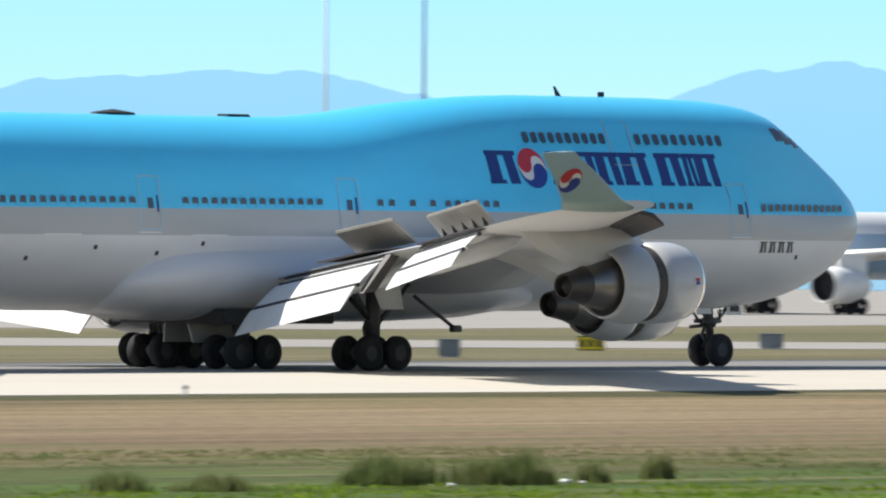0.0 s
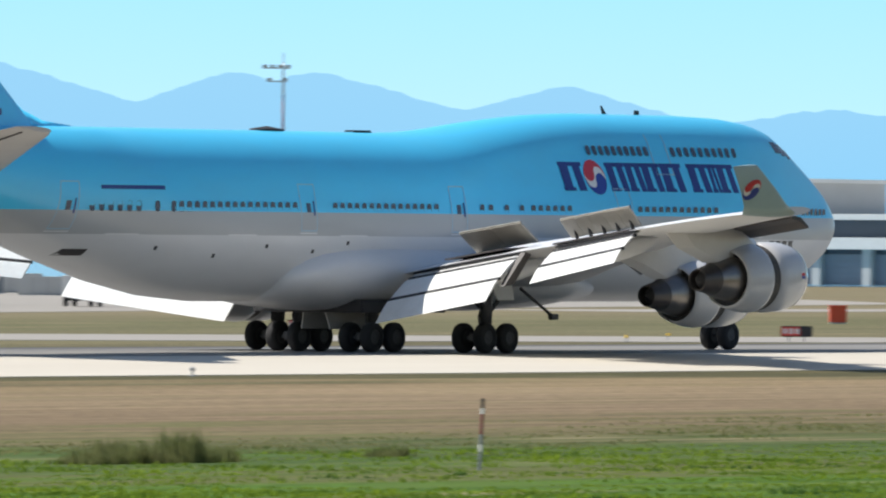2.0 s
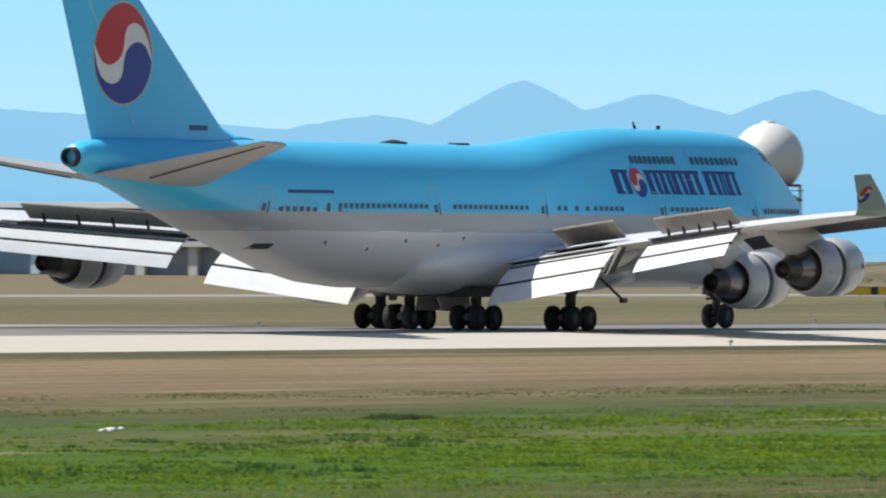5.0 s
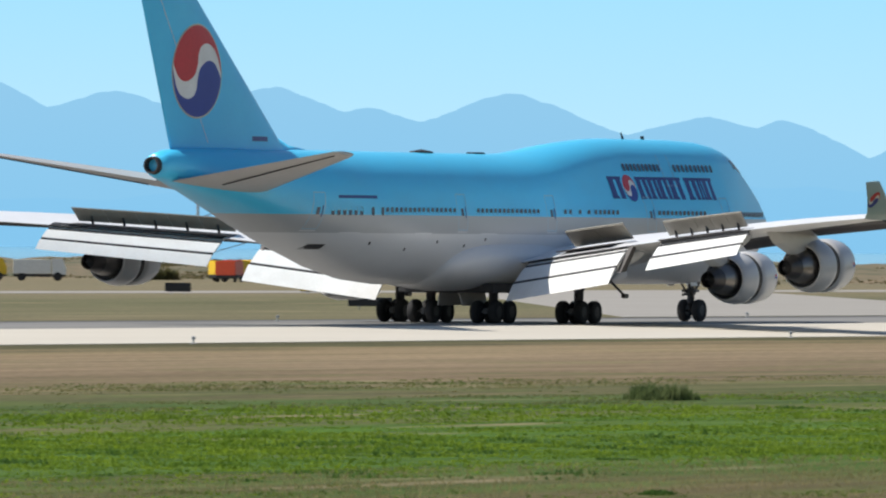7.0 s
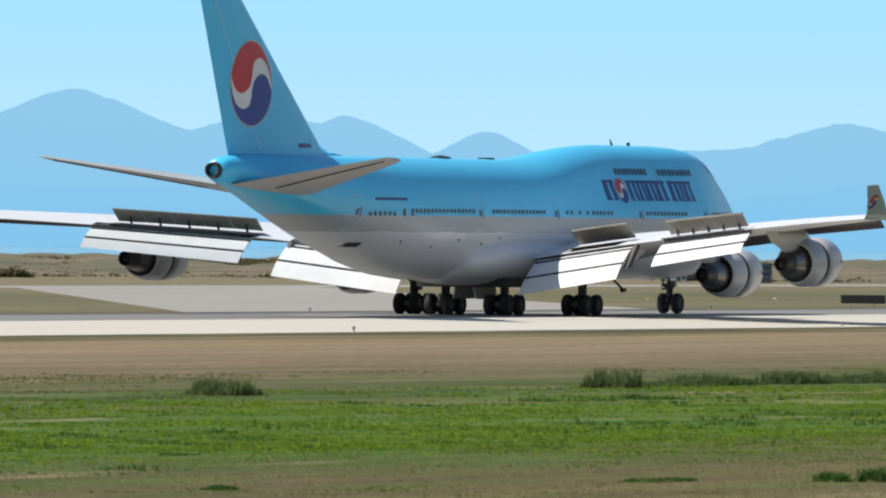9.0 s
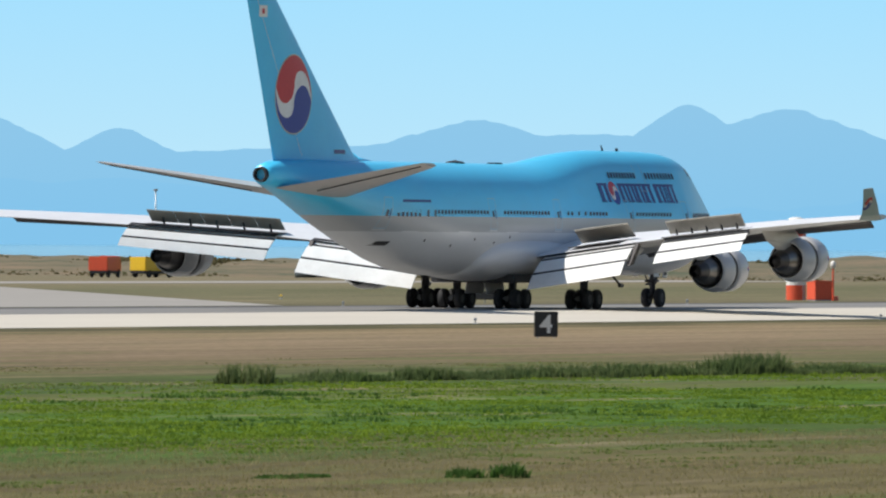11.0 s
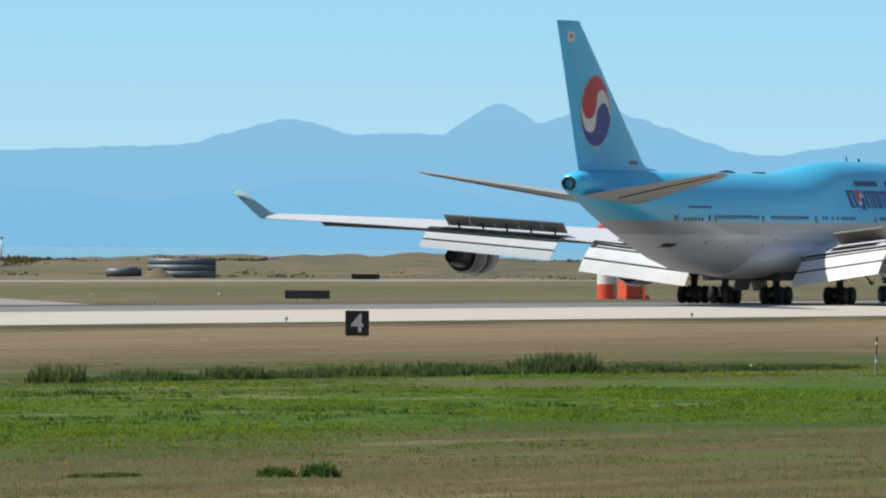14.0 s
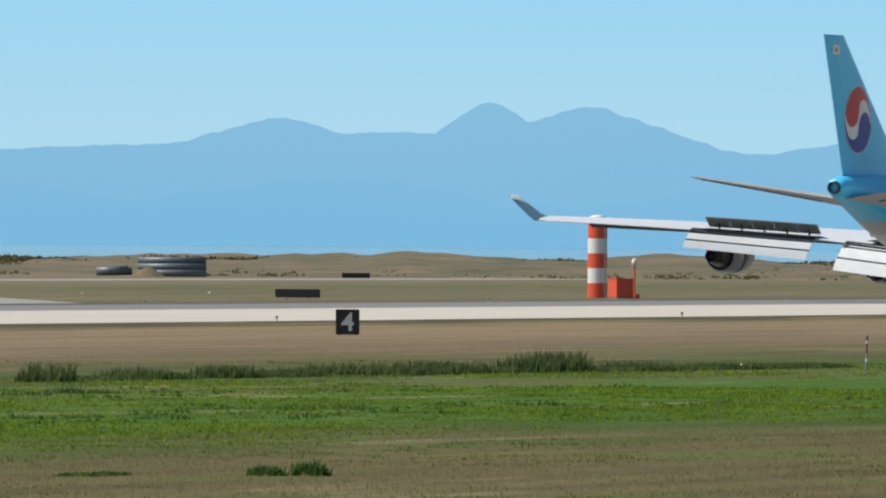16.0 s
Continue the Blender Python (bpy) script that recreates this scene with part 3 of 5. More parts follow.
# doors: raised outline, small window and handle
def door(s0, z0, w, h):
    t = 0.045
    d = part("cabin_door", rows_patch(bar_rows(s0 - w / 2, s0 + w / 2, z0, z0 + t), skin), outline, fuselage, "cabin door with a pale outline")
    part("door_edge", rows_patch(bar_rows(s0 - w / 2, s0 + w / 2, z0 + h - t, z0 + h), skin), outline, d)
    for e in (-1, 1):
        c = s0 + e * (w / 2 - t / 2)
        part("door_edge", rows_patch(bar_rows(c - t / 2, c + t / 2, z0 + t, z0 + h - t, 8), skin, 1), outline, d)
    part("door_window", rows_patch(bar_rows(s0 - 0.14, s0 + 0.14, 5.98, 6.36), skin), glass, d, "small dark door window")
    part("door_handle", rows_patch(bar_rows(s0 - 0.40, s0 - 0.30, 5.85, 6.45), skin), navy, d, "dark handle slot")
    part("door_sill", rows_patch(bar_rows(s0 - 0.55, s0 + 0.55, z0 - 0.10, z0 - 0.06), skin), greypaint, d, "metal sill plate")


for s0 in (9.95, 19.4, 31.1, 41.2, 55.95):
    door(s0, 5.2, 1.07, 1.95)
up = part("upper_deck_door", rows_patch(bar_rows(16.4, 15.1, 7.75, 7.8), skin), outline, fuselage, "upper deck door with a pale outline")
for c in (16.35, 15.15):
    part("door_edge", rows_patch(bar_rows(c - 0.03, c + 0.03, 7.8, 9.5, 10), skin, 1), outline, up)


# lettering on the side: plain upright blocks, one for each letter
def block_letter(s_left, width, z0, h, parent, material, place=None):
    place = place or skin
    bm = rows_patch(bar_rows(s_left, s_left - width * 0.36, z0, z0 + h, 5, -0.02), place, 2)
    for rows in (bar_rows(s_left - width * 0.60, s_left - width * 0.90, z0, z0 + h, 5, 0.08), bar_rows(s_left + 0.05, s_left - width * 0.46, z0, z0 + h * 0.12), bar_rows(s_left + 0.05, s_left - width * 0.95, z0 + h * 0.86, z0 + h)):
        other = rows_patch(rows, place, 2)
        me = bpy.data.meshes.new("piece")
        other.to_mesh(me)
        other.free()
        bm.from_mesh(me)
        bpy.data.meshes.remove(me)
    return part("letter_block", bm, material, parent)


for s_left, width in ((23.9, 1.6), (20.75, 1.3), (19.45, 1.15), (18.35, 1.3), (17.05, 1.5), (15.2, 1.4), (13.8, 0.6), (13.2, 1.3)):
    block_letter(23.3 - 1.06 * (23.9 - s_left), 1.06 * width, 7.03, 1.22, fuselage, navy)
for k in range(4):
    block_letter(8.75 - 0.6 * k, 0.46, 4.55, 0.42, fuselage, mat("charcoal lettering paint", (0.06, 0.06, 0.065), 0.4) if k == 0 else bpy.data.materials["charcoal lettering paint"])
part("type_lettering_bar", rows_patch(bar_rows(54.2, 50.3, 6.84, 7.0), skin, 12), navy, fuselage, "dark line of small lettering")


# inner edge of one comma of the roundel, from the tip of its tail to its head (disc of radius 1)
COMMA = [(1.0, -0.05), (0.89, 0.26), (0.71, 0.50), (0.41, 0.61), (0.14, 0.54), (0.02, 0.35), (0.0, 0.17), (-0.12, -0.08), (-0.43, -0.23), (-0.73, -0.17), (-0.94, 0.07), (-0.985, 0.18)]


def smooth_curve(points, per=5):
    out = []
    for k in range(len(points) - 1):
        p0, p1, p2, p3 = points[max(k - 1, 0)], points[k], points[k + 1], points[min(k + 2, len(points) - 1)]
        for i in range(per):
            t = i / per
            out.append(tuple(0.5 * (2 * b + (c - a) * t + (2 * a - 5 * b + 4 * c - d) * t * t + (3 * b - a - 3 * c + d) * t ** 3) for a, b, c, d in zip(p0, p1, p2, p3)))
    return out + [points[-1]]


def roundel(s0, z0, r, parent, place, squash=1.0, rim=None):
    """White disc with a red and a blue comma turned round each other."""
    def disc(q, proud):
        rows = [(z0 + r * q * math.sin(math.pi * (k / 40 - 0.5)), s0 + r * q * squash * math.cos(math.pi * (k / 40 - 0.5)), s0 - r * q * squash * math.cos(math.pi * (k / 40 - 0.5))) for k in range(41)]
        return rows_patch(rows, lambda s, z: place(s, z, proud), 10)
    if rim:
        part("roundel_rim", disc(1.035, 0.012), rim, parent, "pale rim of the roundel")
    part("roundel_disc", disc(1.0, 0.018), whitepaint, parent, "white wave of the roundel")
    inner = smooth_curve(COMMA)
    for name, turn, paint, label in (("roundel_red", 1, red, "red comma of the roundel"), ("roundel_blue", -1, deepblue, "blue comma of the roundel")):
        bm = bmesh.new()
        prev = None
        for k, (u, v) in enumerate(inner):
            a = radians(-3 + 173 * k / (len(inner) - 1))
            row = []
            for i in range(7):
                f = i / 6
                p, q = turn * (math.cos(a) * (1 - f) + u * f), turn * (math.sin(a) * (1 - f) + v * f)
                row.append(bm.verts.new(place(s0 - r * squash * p, z0 + r * q, 0.026)))
            if prev:
                for i in range(6):
                    bm.faces.new((prev[i], prev[i + 1], row[i + 1], row[i]))
            prev = row
        part(name, bm, paint, parent, label)


def fin_skin(s, z, proud=0.012):
    return (-s, -(fin_half(s, z) + proud), z)


roundel(20.95, 7.62, 0.74, fuselage, skin)
roundel(64.65, 13.29, 2.36, fin, fin_skin, 0.951, mat("pale gold rim paint", (0.55, 0.5, 0.4), 0.4))
# small flag panel near the fin's tip, registration bar at its foot
part("flag_panel", rows_patch(bar_rows(69.2, 68.2, 17.9, 18.6, 4), fin_skin), whitepaint, fin, "white flag panel")
part("flag_dot", rows_patch(bar_rows(68.85, 68.55, 18.1, 18.4, 3), lambda s, z: fin_skin(s, z, 0.02)), red, fin, "red and blue flag disc")
part("registration_bar", rows_patch(bar_rows(59.3, 57.6, 9.75, 10.0, 3), fin_skin), navy, fin, "dark registration bar")
part("rudder_gap", rows_patch([(z, fin_at(z)[0] + (fin_at(z)[1] - fin_at(z)[0]) * 0.70, fin_at(z)[0] + (fin_at(z)[1] - fin_at(z)[0]) * 0.70 + 0.05) for z in (9.6, 11, 13, 15, 17, 19)], fin_skin, 1), bpy.data.materials["grey wing paint"], fin, "rudder hinge line")

# winglet roundel on the starboard side
wz = wing_at(31.2)


def winglet_skin(s, z, proud=0.02):
    t = (z - wz[2] + 0.12) / 1.95
    return (-s, -(31.25 + 1.12 * t + 0.14 + proud), z)


roundel(wz[1] + 0.35, wz[2] + 0.75, 0.40, wings[0].children[0], winglet_skin, 1.3)

# small fittings on the hull
part("roof_beacon", lathe([(0, 0.5), (0.1, 0.45), (0.16, 0.2), (0.2, 0.01)], axis="z", seg=16), dark, fuselage, "dark roof fairing").matrix_basis = Matrix.Translation((-40.0, 0, 9.30)) @ Matrix.Diagonal((2.2, 1, 1.2, 1))
part("roof_fairing", box(-34.5, -33.3, -0.3, 0.3, 9.28, 9.44, 0.05), dark, fuselage, "dark roof fairing")
part("blade_antenna", slab([(-16.9, 0.02, 10.32), (-16.6, 0.02, 10.32), (-16.97, 0.02, 10.72), (-17.05, 0.02, 10.72)], 0.04), dark, fuselage, "dark blade antenna")
part("blade_antenna", box(-14.6, -14.3, -0.05, 0.05, 10.35, 10.55, 0.02), dark, fuselage, "dark blade antenna")
part("outflow_valve", rows_patch(bar_rows(54.9, 53.8, 4.15, 4.42, 3), skin, 4), dark, fuselage, "dark outflow opening")
for s_, z_ in ((50.5, 4.4), (47.0, 4.1), (43.8, 4.5), (40.7, 4.3), (38.5, 4.65), (6.2, 4.3)):
    part("drain_port", rows_patch(bar_rows(s_ + 0.09, s_ - 0.09, z_, z_ + 0.16), skin, 2), dark, fuselage, "small dark port")
for s_ in (52.6, 45.5, 38.2):
    part("door_seam", rows_patch(bar_rows(s_ + 0.9, s_ - 0.9, 5.0, 5.06, 1), skin, 6), greypaint, fuselage, "panel seam")

# ---- ground ----
GROUND_Z = -0.12


def ground_material():
    """Strips of mown grass along the runway: seeded, dry, lush and weedy, with ragged borders."""
    m = bpy.data.materials.new("mown grass in strips")
    m.use_nodes = True
    n, l = m.node_tree.nodes, m.node_tree.links
    b = n["Principled BSDF"]
    b.inputs["Roughness"].default_value = 0.95
    b.inputs["Specular IOR Level"].default_value = 0.1
    tc, sep = n.new("ShaderNodeTexCoord"), n.new("ShaderNodeSeparateXYZ")
    l.new(tc.outputs["Object"], sep.inputs[0])

    def tex(scale, stretch, detail=5):
        mp, t = n.new("ShaderNodeMapping"), n.new("ShaderNodeTexNoise")
        mp.inputs["Scale"].default_value = stretch
        t.inputs["Scale"].default_value, t.inputs["Detail"].default_value = scale, detail
        l.new(tc.outputs["Object"], mp.inputs[0]), l.new(mp.outputs[0], t.inputs["Vector"])
        return t.outputs[0]

    def math_(op, a, b_):
        q = n.new("ShaderNodeMath")
        q.operation = op
        for k, v in enumerate((a, b_)):
            if isinstance(v, (int, float)):
                q.inputs[k].default_value = v
            else:
                l.new(v, q.inputs[k])
        return q.outputs[0]
    ragged = math_("MULTIPLY", math_("SUBTRACT", tex(0.10, (0.35, 1.6, 1), 8), 0.5), 42.0)
    y = math_("ADD", sep.outputs[1], ragged)
    ramp = n.new("ShaderNodeValToRGB")
    cr = ramp.color_ramp
    stops = [(0, (0.165, 0.135, 0.055)), (92, (0.165, 0.135, 0.058)), (104, (0.085, 0.125, 0.026)), (112, (0.085, 0.165, 0.022)), (133, (0.095, 0.180, 0.022)), (137.5, (0.15, 0.165, 0.05)), (141, (0.15, 0.16, 0.055)), (145, (0.085, 0.145, 0.032)), (157, (0.11, 0.125, 0.042)), (168, (0.19, 0.16, 0.075)),
             (184, (0.25, 0.18, 0.105)), (209, (0.325, 0.24, 0.14)), (226, (0.325, 0.24, 0.13)), (237, (0.115, 0.105, 0.05)), (306, (0.15, 0.13, 0.065)), (324, (0.225, 0.195, 0.105)), (398, (0.18, 0.17, 0.085)), (455, (0.27, 0.225, 0.13))]
    stops = [(p, (c[0] * 0.74, c[1] * 0.755, c[2] * 0.80)) for p, c in stops]
    while len(cr.elements) < len(stops):
        cr.elements.new(0.5)
    for e, (pos, color) in zip(cr.elements, stops):
        e.position, e.color = pos / 470.0, (*color, 1)
    l.new(math_("DIVIDE", y, 470.0), ramp.inputs[0])
    streak, fine = tex(0.5, (0.06, 1.0, 1), 6), tex(2.2, (0.7, 1.0, 1), 8)
    both = math_("ADD", math_("MULTIPLY", streak, 0.9), math_("MULTIPLY", fine, 1.1))
    gain = n.new("ShaderNodeMapRange")
    for k, v in ((1, 0.68), (2, 1.32), (3, 0.48), (4, 1.28)):
        gain.inputs[k].default_value = v
    l.new(both, gain.inputs[0])
    mul = n.new("ShaderNodeMix")
    mul.data_type, mul.blend_type = "RGBA", "MULTIPLY"
    mul.inputs[0].default_value = 1.0
    l.new(ramp.outputs[0], mul.inputs[6]), l.new(gain.outputs[0], mul.inputs[7])
    lushp = n.new("ShaderNodeMix")
    lushp.data_type = "RGBA"
    lushp.inputs[7].default_value = (0.085, 0.125, 0.028, 1)
    lm_ = n.new("ShaderNodeMapRange")
    for k, v in ((1, 0.52), (2, 0.70), (4, 0.8)):
        lm_.inputs[k].default_value = v
    l.new(tex(0.22, (0.3, 1.0, 1), 6), lm_.inputs[0])
    near = n.new("ShaderNodeMapRange")
    for k, v in ((1, 150), (2, 205), (3, 1.0), (4, 0.25)):
        near.inputs[k].default_value = v
    l.new(sep.outputs[1], near.inputs[0])
    l.new(math_("MULTIPLY", lm_.outputs[0], near.outputs[0]), lushp.inputs[0]), l.new(mul.outputs[2], lushp.inputs[6])
    dry = n.new("ShaderNodeMix")
    dry.data_type = "RGBA"
    dry.inputs[7].default_value = (0.25, 0.20, 0.12, 1)
    patch = n.new("ShaderNodeMapRange")
    for k, v in ((1, 0.60), (2, 0.70), (4, 0.75)):
        patch.inputs[k].default_value = v
    l.new(tex(0.16, (0.25, 1.3, 1), 7), patch.inputs[0])
    l.new(patch.outputs[0], dry.inputs[0]), l.new(lushp.outputs[2], dry.inputs[6]), l.new(dry.outputs[2], b.inputs["Base Color"])
    return m


bm = bmesh.new()
bmesh.ops.create_grid(bm, x_segments=2, y_segments=2, size=4900)
ground = part("ground", bm, ground_material(), None, "dry brown and green mown grass beside the runway")
tagged(ground, category="ground", kind="structure")
ground.location.z = GROUND_Z

concrete = mat("pale runway concrete", (0.53, 0.49, 0.415), 0.85, second=(0.45, 0.41, 0.345), scale=0.12, stretch=(0.3, 1, 1))
wornconcrete = mat("grey taxiway concrete", (0.30, 0.28, 0.25), 0.85, second=(0.23, 0.215, 0.19), scale=0.08, stretch=(0.5, 1, 1))
rings = [[(x, RUNWAY_Y + v, z) for v, z in ((-30.5, -0.10), (-17, 0.09), (-6.4, 0.216), (6.4, 0.216), (17, 0.09), (30.5, -0.10), (30.6, -0.6), (-30.6, -0.6))] for x in (-900, 0, 900, 2600)]
runway = part("runway", loft(rings), concrete, None, "pale concrete runway with a slight crown")
tagged(runway, category="runway", kind="structure")


asphalt = mat("dark asphalt shoulder", (0.065, 0.065, 0.066), 0.9, second=(0.10, 0.098, 0.095), scale=0.1, stretch=(0.2, 1, 1))


def paved(name, label, corners, z=-0.10, material=None):
    o = part(name, slab([(x, y, z) for x, y in corners], -0.3), material or wornconcrete, None, label)
    return tagged(o, category=name, kind="structure")


rubbered = mat("rubber-streaked dark runway surface", (0.15, 0.145, 0.14), 0.85, second=(0.25, 0.24, 0.22), scale=0.5, amount=0.8, stretch=(0.02, 1.2, 1))
rings = [[(x, RUNWAY_Y + v, z) for v, z in ((-7.6, 0.2055), (-6.4, 0.2195), (6.4, 0.2195), (17, 0.095), (30.4, -0.094), (30.4, -0.2), (-7.6, 0.10))] for x in (-900, 0, 900, 2600)]
lane = part("rubber_lane", loft(rings), rubbered, None, "dark rubber-streaked lane along the runway's middle")
tagged(lane, category="runway", kind="structure")
paved("shoulder", "dark asphalt shoulder along the far runway edge", [(-900, 304.15), (2600, 304.15), (2600, 309), (-900, 309)], -0.104, asphalt)
paved("taxiway", "pale concrete exit taxiway leaving the runway", [(220, 484), (95, 484), (437, 311.7), (490, 311.7)])
paved("taxiway", "grey concrete exit taxiway towards the far taxiway", [(595, 311.7), (664, 311.7), (905, 459.9), (845, 459.9)])
paved("taxiway", "pale parallel taxiway beyond the grass", [(620, 460), (2400, 460), (2400, 478), (620, 478)])
paved("apron", "wide pale concrete apron before the terminal", [(60, 620), (430, 424), (740, 520), (1180, 960)])

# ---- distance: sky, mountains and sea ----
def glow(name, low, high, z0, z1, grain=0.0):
    """A plain backdrop's glowing material: one colour fading to another with height, haze painted in."""
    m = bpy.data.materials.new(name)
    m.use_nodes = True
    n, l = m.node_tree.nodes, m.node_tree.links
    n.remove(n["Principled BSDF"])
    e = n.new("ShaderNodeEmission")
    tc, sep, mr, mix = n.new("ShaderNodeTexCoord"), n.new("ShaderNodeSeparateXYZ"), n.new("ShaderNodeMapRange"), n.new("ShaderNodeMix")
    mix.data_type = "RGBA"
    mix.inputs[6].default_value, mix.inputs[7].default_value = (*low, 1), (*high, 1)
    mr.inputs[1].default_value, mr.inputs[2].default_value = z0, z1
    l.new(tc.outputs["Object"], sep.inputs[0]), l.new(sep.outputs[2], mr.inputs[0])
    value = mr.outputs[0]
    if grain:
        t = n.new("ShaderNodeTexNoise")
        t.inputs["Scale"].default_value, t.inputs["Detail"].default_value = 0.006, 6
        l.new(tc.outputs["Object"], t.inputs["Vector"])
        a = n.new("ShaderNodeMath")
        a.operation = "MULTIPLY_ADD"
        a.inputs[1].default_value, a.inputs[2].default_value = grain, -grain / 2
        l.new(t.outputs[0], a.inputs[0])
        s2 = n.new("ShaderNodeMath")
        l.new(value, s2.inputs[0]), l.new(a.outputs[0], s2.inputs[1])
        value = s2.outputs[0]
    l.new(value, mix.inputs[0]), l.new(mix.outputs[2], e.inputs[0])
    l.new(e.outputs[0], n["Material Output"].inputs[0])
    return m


def arc(radius, az0, az1, steps, low, high):
    bm = bmesh.new()
    prev = None
    for k in range(steps + 1):
        a = az0 + (az1 - az0) * k / steps
        r = radians(a)
        x, y = radius * math.sin(r), radius * math.cos(r)
        row = (bm.verts.new((x, y, low)), bm.verts.new((x, y, high(a))))
        if prev:
            bm.faces.new((prev[0], row[0], row[1], prev[1]))
        prev = row
    return bm


# glowing sheet; the paler haze low down is part of its colour
backdrop = part("backdrop_sky", arc(4900, 25, 85, 30, -60, lambda a: 230), glow("hazy blue sky", (0.46, 0.735, 0.885), (0.33, 0.675, 0.92), 30, 130), None, "pale hazy blue sky")
tagged(backdrop, category="sky", kind="structure")
# summits: bearing, elevation, steepness
SUMMITS = [(43.75, 0.885, 0.4), (44.15, 0.905, 0.15), (44.7, 0.94, 0.13), (45.15, 0.94, 0.25), (47.62, 0.955, 0.4), (48.05, 1.01, 0.3), (49.1, 0.952, 0.3), (49.8, 0.985, 0.3), (51.2, 0.915, 0.36), (51.65, 0.915, 0.28), (52.98, 0.85, 0.3), (54.4, 0.735, 0.15), (55.3, 0.715, 0.16),
           (55.95, 0.68, 0.06), (56.3, 0.655, 0.085), (58.1, 0.66, 0.2), (58.9, 0.845, 0.55), (59.6, 0.778, 0.3), (60.44, 0.812, 0.4), (60.96, 0.708, 0.4), (61.73, 0.792, 0.42), (62.79, 0.668, 0.3), (63.2, 0.652, 0.5),
           (63.96, 0.576, 0.55), (65.0, 0.466, 0.2), (65.88, 0.633, 0.32), (66.5, 0.55, 0.05), (67.03, 0.72, 0.75), (67.56, 0.703, 0.36), (69.3, 0.56, 0.16)]


def ridge(a, scale=1.0, wander=0.012):
    best = 0.42
    for c, h, k in SUMMITS:
        best = max(best, h - k * (math.sqrt((a - c) ** 2 + 0.006) - 0.077))
    best += wander * noise.noise((a * 4.1, 1.7, 0)) + 0.9 * wander * noise.noise((a * 13, 4.1, 0)) + 0.55 * wander * noise.noise((a * 37, 2.1, 0))
    return best * scale


# the range glows by itself, aerial haze put into its two colours
mountains = part("mountain_range", arc(4700, 36, 76, 1200, -40, lambda a: EYE[2] + 4700 * math.tan(radians(ridge(a)))), glow("glowing blue mountains with painted haze", (0.225, 0.515, 0.765), (0.26, 0.53, 0.755), 5, 75, 0.7), None, "blue mountain range on the horizon, haze painted into its glow")
tagged(mountains, category="mountains", kind="structure")
# glowing too, haze painted in a slightly deeper blue
foothills = part("foothills", arc(4600, 36, 76, 900, -40, lambda a: EYE[2] + 4600 * math.tan(radians(0.24 + 0.16 * noise.noise((a * 0.8, 9.3, 0)) + 0.05 * noise.noise((a * 3.3, 2.3, 0))))), glow("glowing blue foothills with painted haze", (0.212, 0.505, 0.765), (0.232, 0.517, 0.764), 5, 40, 0.7), None, "lower blue hills before the mountains, haze painted into their glow")
tagged(foothills, category="hills", kind="structure")
seamat = mat("calm blue sea", (0.10, 0.26, 0.38), 0.15, second=(0.13, 0.30, 0.42), scale=0.01)
sea = part("sea", slab([(900, 800, -0.06), (1500, 560, -0.06), (4900, 900, -0.06), (3000, 4600, -0.06)], -0.02), seamat, None, "calm blue sea beyond the shore")
tagged(sea, category="water", kind="structure")

# low sandy bank along the shore
bankmat = mat("scrubby sand bank", (0.20, 0.14, 0.08), 0.95, second=(0.055, 0.07, 0.03), scale=0.10, amount=1.0, bump=0.5, stretch=(1, 1, 4))
bm = bmesh.new()
rows = []
for k in range(161):
    a = radians(57.5 + 14 * k / 160)
    row = []
    for j, (d, h) in enumerate(((1218, -0.2), (1250, 0.9), (1290, 1.9), (1350, 2.4), (1410, 2.2), (1480, -0.2))):
        hh = h * (0.86 + 0.5 * noise.noise((k * 0.11, j * 0.4, 3.3)) + 0.25 * noise.noise((k * 0.55, j * 0.9, 7.3))) if h > 0 else h
        row.append(bm.verts.new((d * math.sin(a), d * math.cos(a), hh)))
    if rows:
        for j in range(5):
            bm.faces.new((rows[-1][j], rows[-1][j + 1], row[j + 1], row[j]))
    rows.append(row)
bank = part("shore_bank", bm, bankmat, None, "low scrubby sand bank along the shore", True)
tagged(bank, category="bank", kind="structure")

# ---- things on the airfield ----
black = mat("matt black sheet", (0.02, 0.02, 0.022), 0.6)
signwhite = mat("white sign face", (0.75, 0.75, 0.72), 0.5)
yellow = mat("yellow enamel", (0.75, 0.48, 0.02), 0.45)
brightyellow = mat("bright yellow sign face", (0.95, 0.72, 0.02), 0.45)
orange = mat("orange-red enamel", (0.70, 0.09, 0.035), 0.5)
redsheet = mat("red sign face", (0.62, 0.05, 0.04), 0.5)
galv = mat("galvanised steel", (0.42, 0.43, 0.44), 0.45, 0.6)
boxgrey = mat("grey steel cabinet", (0.22, 0.24, 0.26), 0.6)
brownred = mat("red-brown steel", (0.22, 0.05, 0.05), 0.6)


